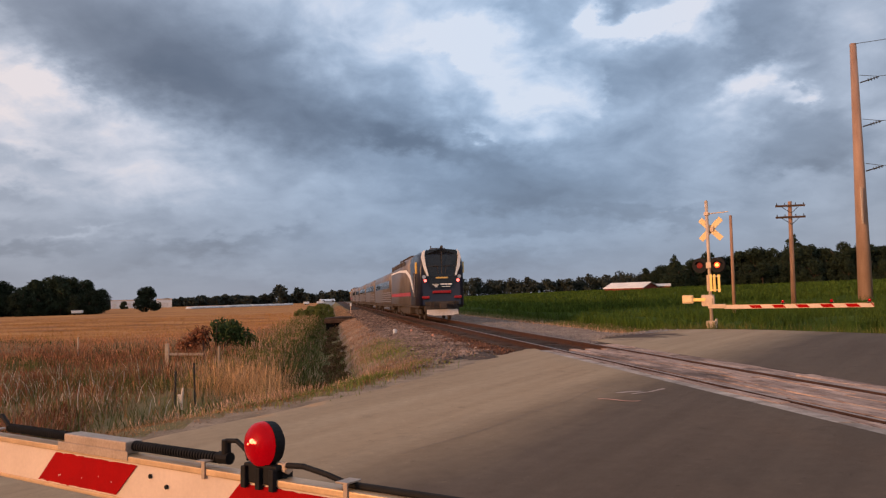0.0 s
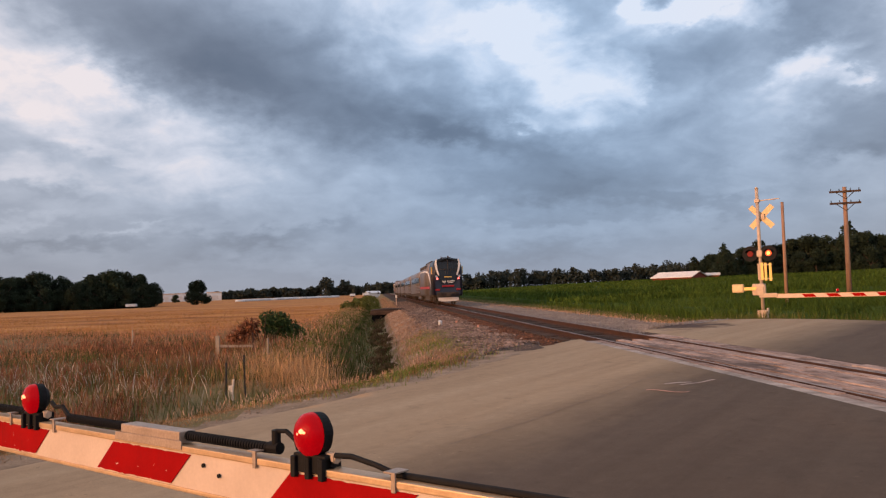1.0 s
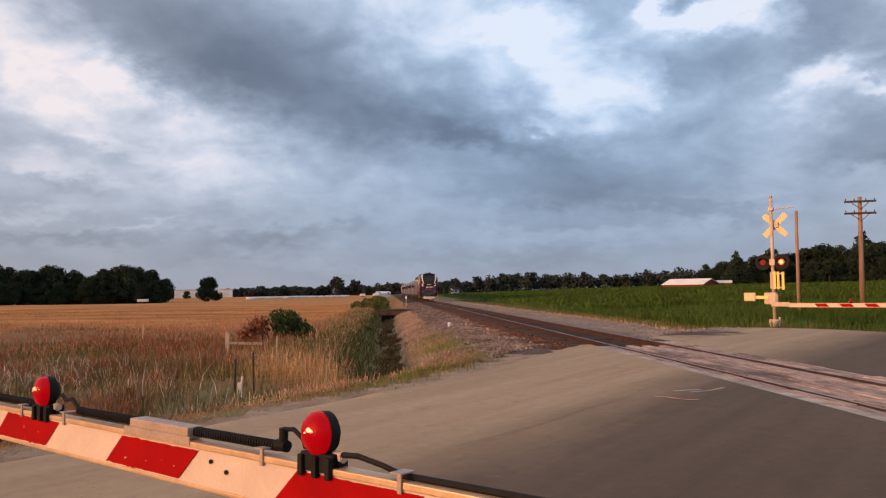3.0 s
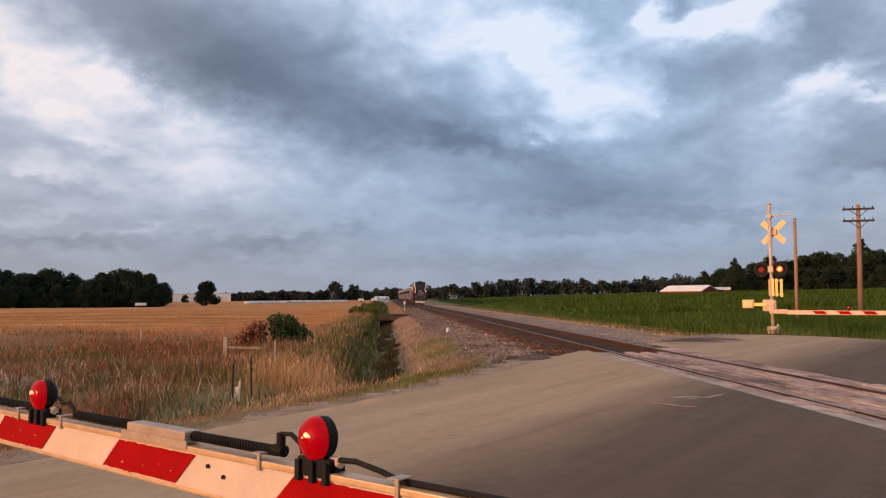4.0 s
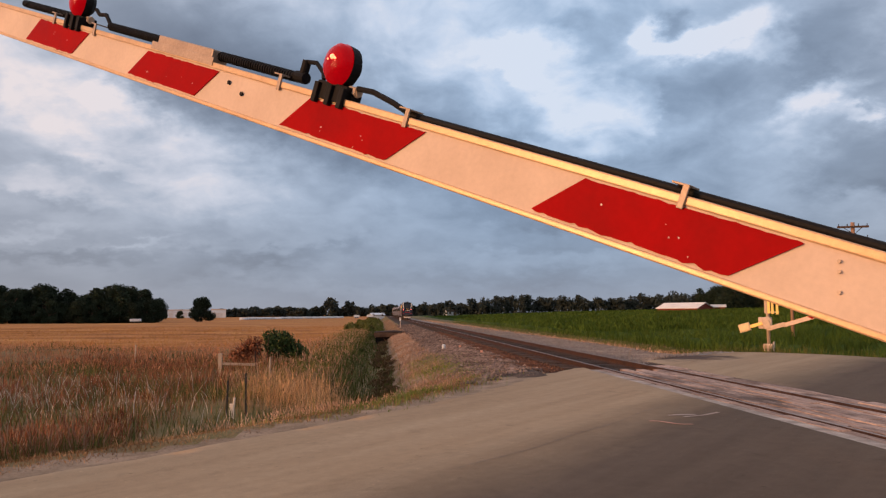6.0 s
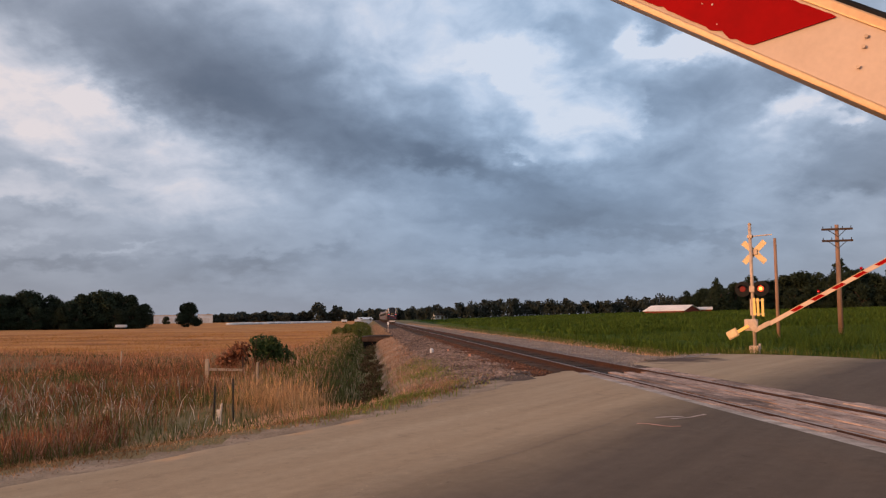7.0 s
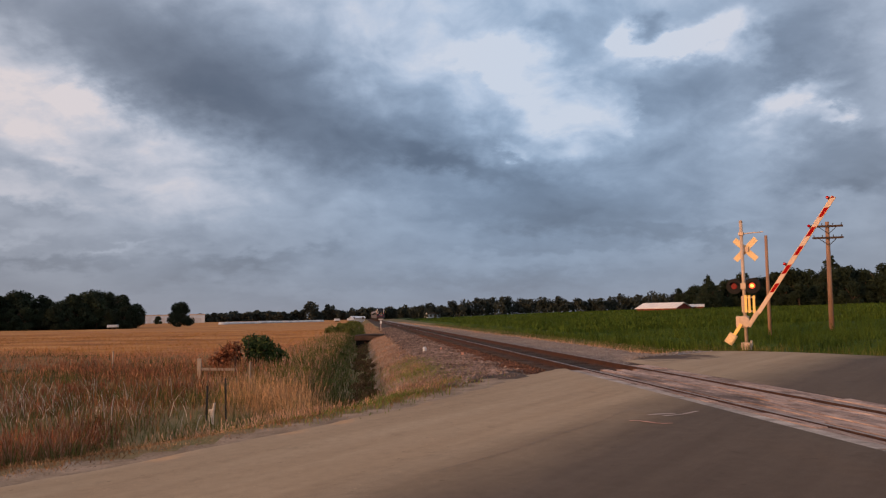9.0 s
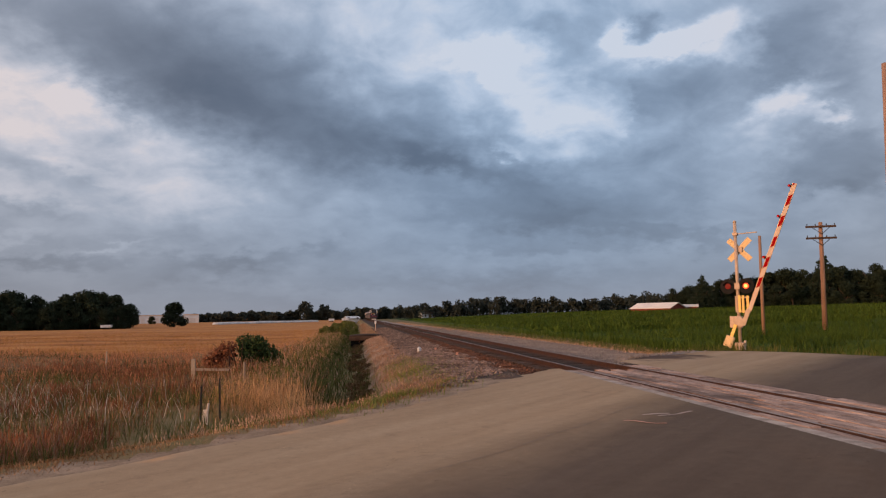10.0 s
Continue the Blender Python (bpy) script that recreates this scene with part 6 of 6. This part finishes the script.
def make_stones():
    def shoulder(x, y):
        return step(1.6, 2.8, x + 0.5 * wave(x, y, 1.1)) * step(4.9, 4.3, x + 0.4 * wave(x, y, 1.6)) * step(0.3, 1.2, verge(x, y) - 0.4 * step(2.5, 4, x))
    stones("ballast", scatter(25000, 1.3, 5.8, 17, 48, shoulder, 41, 0.5), 0.060, "coarse grey-brown ballast stones beside the track", 42)
    stones("ballast", scatter(13000, 2.2, 5.8, 45, 120, shoulder, 43, 0.5), 0.075, "coarse grey-brown ballast stones beside the track", 44)
    def rusty(x, y):
        return step(4.0, 4.7, x + 0.4 * wave(x, y, 1.6)) * step(0.2, 0.8, verge(x, y))
    stones("ballast", scatter(16000, 3.8, 5.75, 18, 70, rusty, 141, 0.6), 0.045, "rust-dark ballast stones close to the rail", 142, 0.0, M_RUSTSTONE)
    def crib(x, y):
        return step(20.2, 20.8, y) * 1.0
    stones("ballast", scatter(9000, TRACK - 1.9, TRACK + 1.6, 20, 60, crib, 45, 0.5), 0.05, "rust-brown ballast stones between the ties", 46, 0.02, M_RUSTSTONE)
    def right(x, y):
        return step(8.0, 8.4, x) * step(13.2, 11.5, x) * step(0.05, 0.4, verge(x, y))
    stones("gravel", scatter(12000, 8, 11.5, 55, 130, right, 147, 0.7), 0.06, "grey gravel track beside the rails", 148, mat=M_GRAVEL)
    stones("gravel", scatter(18000, 8, 13.4, 22, 60, right, 47, 0.5), 0.04, "grey gravel track beside the rails", 48, mat=M_GRAVEL)
    def spill(x, y):
        d = verge(x, y)
        return step(-0.05, 0.05, d) * step(0.7, 0.2, d) * step(5, 4, x)
    stones("gravel", scatter(30000, -12, 5, 7, 22, spill, 49), 0.010, "loose grit along the pavement's edge", 50, mat=M_GRIT)


make_plants()
make_strip_green()
make_crops()
make_stones()


# ---- small things on the verge and the bank ----
def on_ground(x, y, dz=0.0, turn=0.0):
    return pose(x, y, float(ground_z(x, y)) + dz, 0, 0, turn)


def make_shrub():
    rng = np.random.default_rng(77)
    x, y = 32.5 * math.sin(radians(-8.35)), 32.5 * math.cos(radians(-8.35))
    shrub = thing("shrub", on_ground(x, y) @ Matrix.Diagonal((1.15, 1.15, 1.2, 1)), "leafy green shrub with a dead rusty side", "shrub")
    bm = bmesh.new()
    for k in range(9):
        a = k * 0.7
        rod(bm, (0, 0, -0.1), (math.cos(a) * rng.uniform(0.5, 1.1), math.sin(a) * 0.6, rng.uniform(0.6, 1.1)), 0.03, 0.01, 5)
    part("stem", bm, M_BARK, shrub)
    v, f = leaf_cloud([(0.35, 0, 0.65), (0.85, 0.1, 0.55), (0.2, 0.2, 0.95), (0.65, -0.1, 0.9), (1.2, 0, 0.35)], [(0.5, 0.5, 0.35), (0.45, 0.45, 0.35), (0.4, 0.4, 0.25), (0.35, 0.35, 0.25), (0.3, 0.3, 0.3)], 3800, 0.05, rng, 0.5)
    new("crown", mesh_from("crown", v.tolist(), f.tolist(), M_SHRUB)).parent = shrub
    v, f = leaf_cloud([(-0.6, 0, 0.45), (-0.95, 0.1, 0.3), (-0.4, -0.2, 0.7)], [(0.45, 0.45, 0.4), (0.4, 0.4, 0.3), (0.35, 0.35, 0.3)], 1300, 0.055, rng, 0.6)
    dead = new("dead_leaves", mesh_from("dead_leaves", v.tolist(), f.tolist(), M_RUST))
    dead.parent = shrub
    tagged(dead, "rusty dead foliage")


def make_small():
    # low rail between a stub and a stake
    barrier = thing("wooden_barrier", on_ground(-5.3, 26.0), "broken wooden post with a low rail in the weeds", "fence")
    bm = bmesh.new()
    box(bm, -0.06, 0.06, -0.06, 0.06, -0.2, 0.78, 0.01)
    part("post", bm, M_PALEWOOD, barrier)
    bm = bmesh.new()
    box(bm, 0, 1.15, -0.04, 0.0, 0.40, 0.48, 0.005, pose(0, 0, 0, 0, 2, 0))
    part("rail", bm, M_PALEWOOD, barrier)
    bm = bmesh.new()
    rod(bm, (1.16, -0.02, -0.2), (1.14, -0.02, 0.85), 0.025, seg=8)
    part("stake", bm, M_TIE, barrier)
    for x, y, h, lean in ((-3.15, 16.2, 0.68, 1.0), (-2.80, 16.4, 0.82, -1.0)):
        bm = bmesh.new()
        box(bm, -0.018, 0.018, -0.004, 0.004, -0.2, h)
        box(bm, -0.003, 0.003, -0.02, 0.02, -0.2, h)
        solid("steel_stake", bm, M_WIRE, on_ground(x, y) @ pose(0, 0, 0.05, 0, lean, 20), "dark T-section steel stake in the grass", "stake", "steel stakes")
    bm = bmesh.new()
    box(bm, -0.05, 0.05, -0.02, 0.02, -0.1, 0.30, 0.015)
    rod(bm, (0.03, 0, 0.2), (0.06, 0, 0.42), 0.024, seg=8)
    solid("marker_stub", bm, M_PALE, on_ground(-3.0, 15.9), "small weathered white marker stub in the grass", "marker")
    for x, y, h in ((-13.6, 26.5, 0.95), (-10.2, 33, 0.85), (-3.2, 22.5, 0.9), (-15.5, 24, 0.8)):
        bm = bmesh.new()
        rod(bm, (0, 0, -0.2), (0.02, 0, h), 0.035, 0.03, 8)
        solid("fence_post", bm, M_PALEWOOD, on_ground(x, y), "thin grey fence post among the weeds", "post", "fence posts")
    # marker beside the ballast and two survey flags
    bm = bmesh.new()
    rod(bm, (0, 0, -0.1), (0, 0, 0.18), 0.10, 0.09, 14)
    rod(bm, (0, 0, 0.18), (0, 0, 0.27), 0.12, 0.05, 14)
    solid("bank_marker", bm, M_WRAP, on_ground(3.05, 38.0), "small white capped marker at the ballast's foot", "marker")
    for x, y in ((3.9, 30.5), (3.6, 36.0)):
        flag = thing("survey_flag", on_ground(x, y), "small orange survey flag on a wire", "flag", "survey flags")
        bm = bmesh.new()
        rod(bm, (0, 0, -0.1), (0, 0, 0.28), 0.006, seg=6)
        part("wire", bm, M_WIRE, flag)
        bm = bmesh.new()
        box(bm, 0, 0.10, -0.003, 0.003, 0.19, 0.28)
        part("cloth", bm, M_ORANGE, flag)
    post = thing("whistle_post", on_ground(2.3, 96), "white-headed lineside post beside the track", "post")
    bm = bmesh.new()
    rod(bm, (0, 0, -0.2), (0, 0, 1.0), 0.04, seg=8)
    part("stem", bm, M_STEEL, post)
    bm = bmesh.new()
    box(bm, -0.11, 0.11, -0.02, 0.02, 0.95, 1.35, 0.01)
    part("board", bm, M_TWHITE, post)
    # culvert slab over the ditch
    culvert = thing("culvert", pose(1.0, 76, -0.52), "low earth-covered culvert with a dark rusty face over the ditch", "culvert")
    bm = bmesh.new()
    loft(bm, [[(x, y, 0.16 + 0.10 * math.sin((x + 1.7) * 0.9) + (0.05 if 0 < y < 3 else 0.0)) for x in np.linspace(-1.7, 1.9, 9)] + [(x, y, -0.04) for x in np.linspace(1.9, -1.7, 9)] for y in (-1.3, -0.9, 0.2, 1.2)])
    part("cover", bm, M_BALLASTBED, culvert, "earth and gravel cover", True)
    bm = bmesh.new()
    box(bm, -1.75, 1.95, -1.36, -1.28, -0.28, 0.10, 0.03)
    part("face_plate", bm, M_MUD, culvert, "dark rusty edge plate")
    # solid black block in place of the shadow beneath the cover
    bm = bmesh.new()
    box(bm, -1.6, 1.3, -0.9, 2.6, -1.2, -0.05, 0.0)
    part("opening", bm, M_BLACK, culvert, "black block standing for the shade under the cover")


def make_marks():
    def ribbon(name, pts, width, mat, label, dz=0.006):
        bm = bmesh.new()
        prev = None
        for i, (x, y) in enumerate(pts):
            a, b = pts[max(0, i - 1)], pts[min(len(pts) - 1, i + 1)]
            d = Vector((b[0] - a[0], b[1] - a[1])).normalized()
            w = width * random.uniform(0.65, 1.2) / 2
            z = float(road_z(x)) + 0.012 * math.sin((x * 0.7376 - y * 0.6752) * 1.1) * (x < 4.5) + dz
            row = [bm.verts.new((x - d.y * w, y + d.x * w, z)), bm.verts.new((x + d.y * w, y - d.x * w, z))]
            if prev:
                bm.faces.new((prev[0], prev[1], row[1], row[0]))
            prev = row
        solid(name, bm, mat, Matrix.Identity(4), label, "road marking", kind="structure")

    ribbon("paint_mark", [(3.66, 10.42), (3.71, 10.42), (3.78, 10.36), (3.84, 10.24), (3.90, 10.10), (3.98, 10.02), (4.10, 9.99)], 0.06, M_ORANGE, "faded pinkish survey mark sprayed on the asphalt")
    ribbon("paint_mark", [(4.09, 10.86), (4.28, 10.88), (4.52, 10.92)], 0.08, M_PAINT, "worn white dash on the asphalt")
    ribbon("paint_mark", [(4.25, 10.67), (4.57, 10.79), (4.9, 11.01)], 0.07, M_PAINT, "worn white dash on the asphalt")
    pts = []
    for i in range(60):
        u = -4 + i * 0.27
        n = -4.75 + 0.05 * math.sin(u * 0.9) + 0.03 * math.sin(u * 2.7)
        pts.append((ALONG.x * u + ACROSS.x * n, ALONG.y * u + ACROSS.y * n))
    ribbon("road_joint", [p for p in pts if 0.6 < p[0] < 5.15], 0.009, M_TAR, "dark open joint along the middle of the road")


make_shrub()
make_small()
make_marks()


# ---- what moves ----
def motions():
    walk(TRAIN, [(t, pose(TRACK, 46.0 + 25.5 * t, 0)) for t in (0.0, 1.0, 2.0, 3.0, 4.0, 5.0, 6.0, 7.0, 8.0, 9.0, 10.0)])
    near = ((0, 0), (2.5, 0), (4.4, 0), (4.6, 0.9), (4.8, 3.3), (5.0, 6.35), (5.3, 10.8), (5.5, 13.67), (5.7, 16.65), (6.25, 24.6), (6.8, 32.1), (7.2, 37.5), (7.6, 43), (8.2, 50), (9.0, 59), (10.0, 71))
    walk(NEAR_ARM, [(t, pose(0, 0.029, 1.389, 0, -a, 0)) for t, a in near])
    far = ((0, 0), (2.5, 0), (4.4, 0), (4.6, 0.7), (5.0, 4.8), (5.5, 11.0), (6.1, 18), (6.8, 26.2), (7.5, 36), (8.2, 45.6), (9.0, 56), (9.5, 62.5), (10.0, 68.5))
    walk(FAR_ARM, [(t, pose(0, -0.20, 1.04, 0, -a, 0)) for t, a in far])


motions()
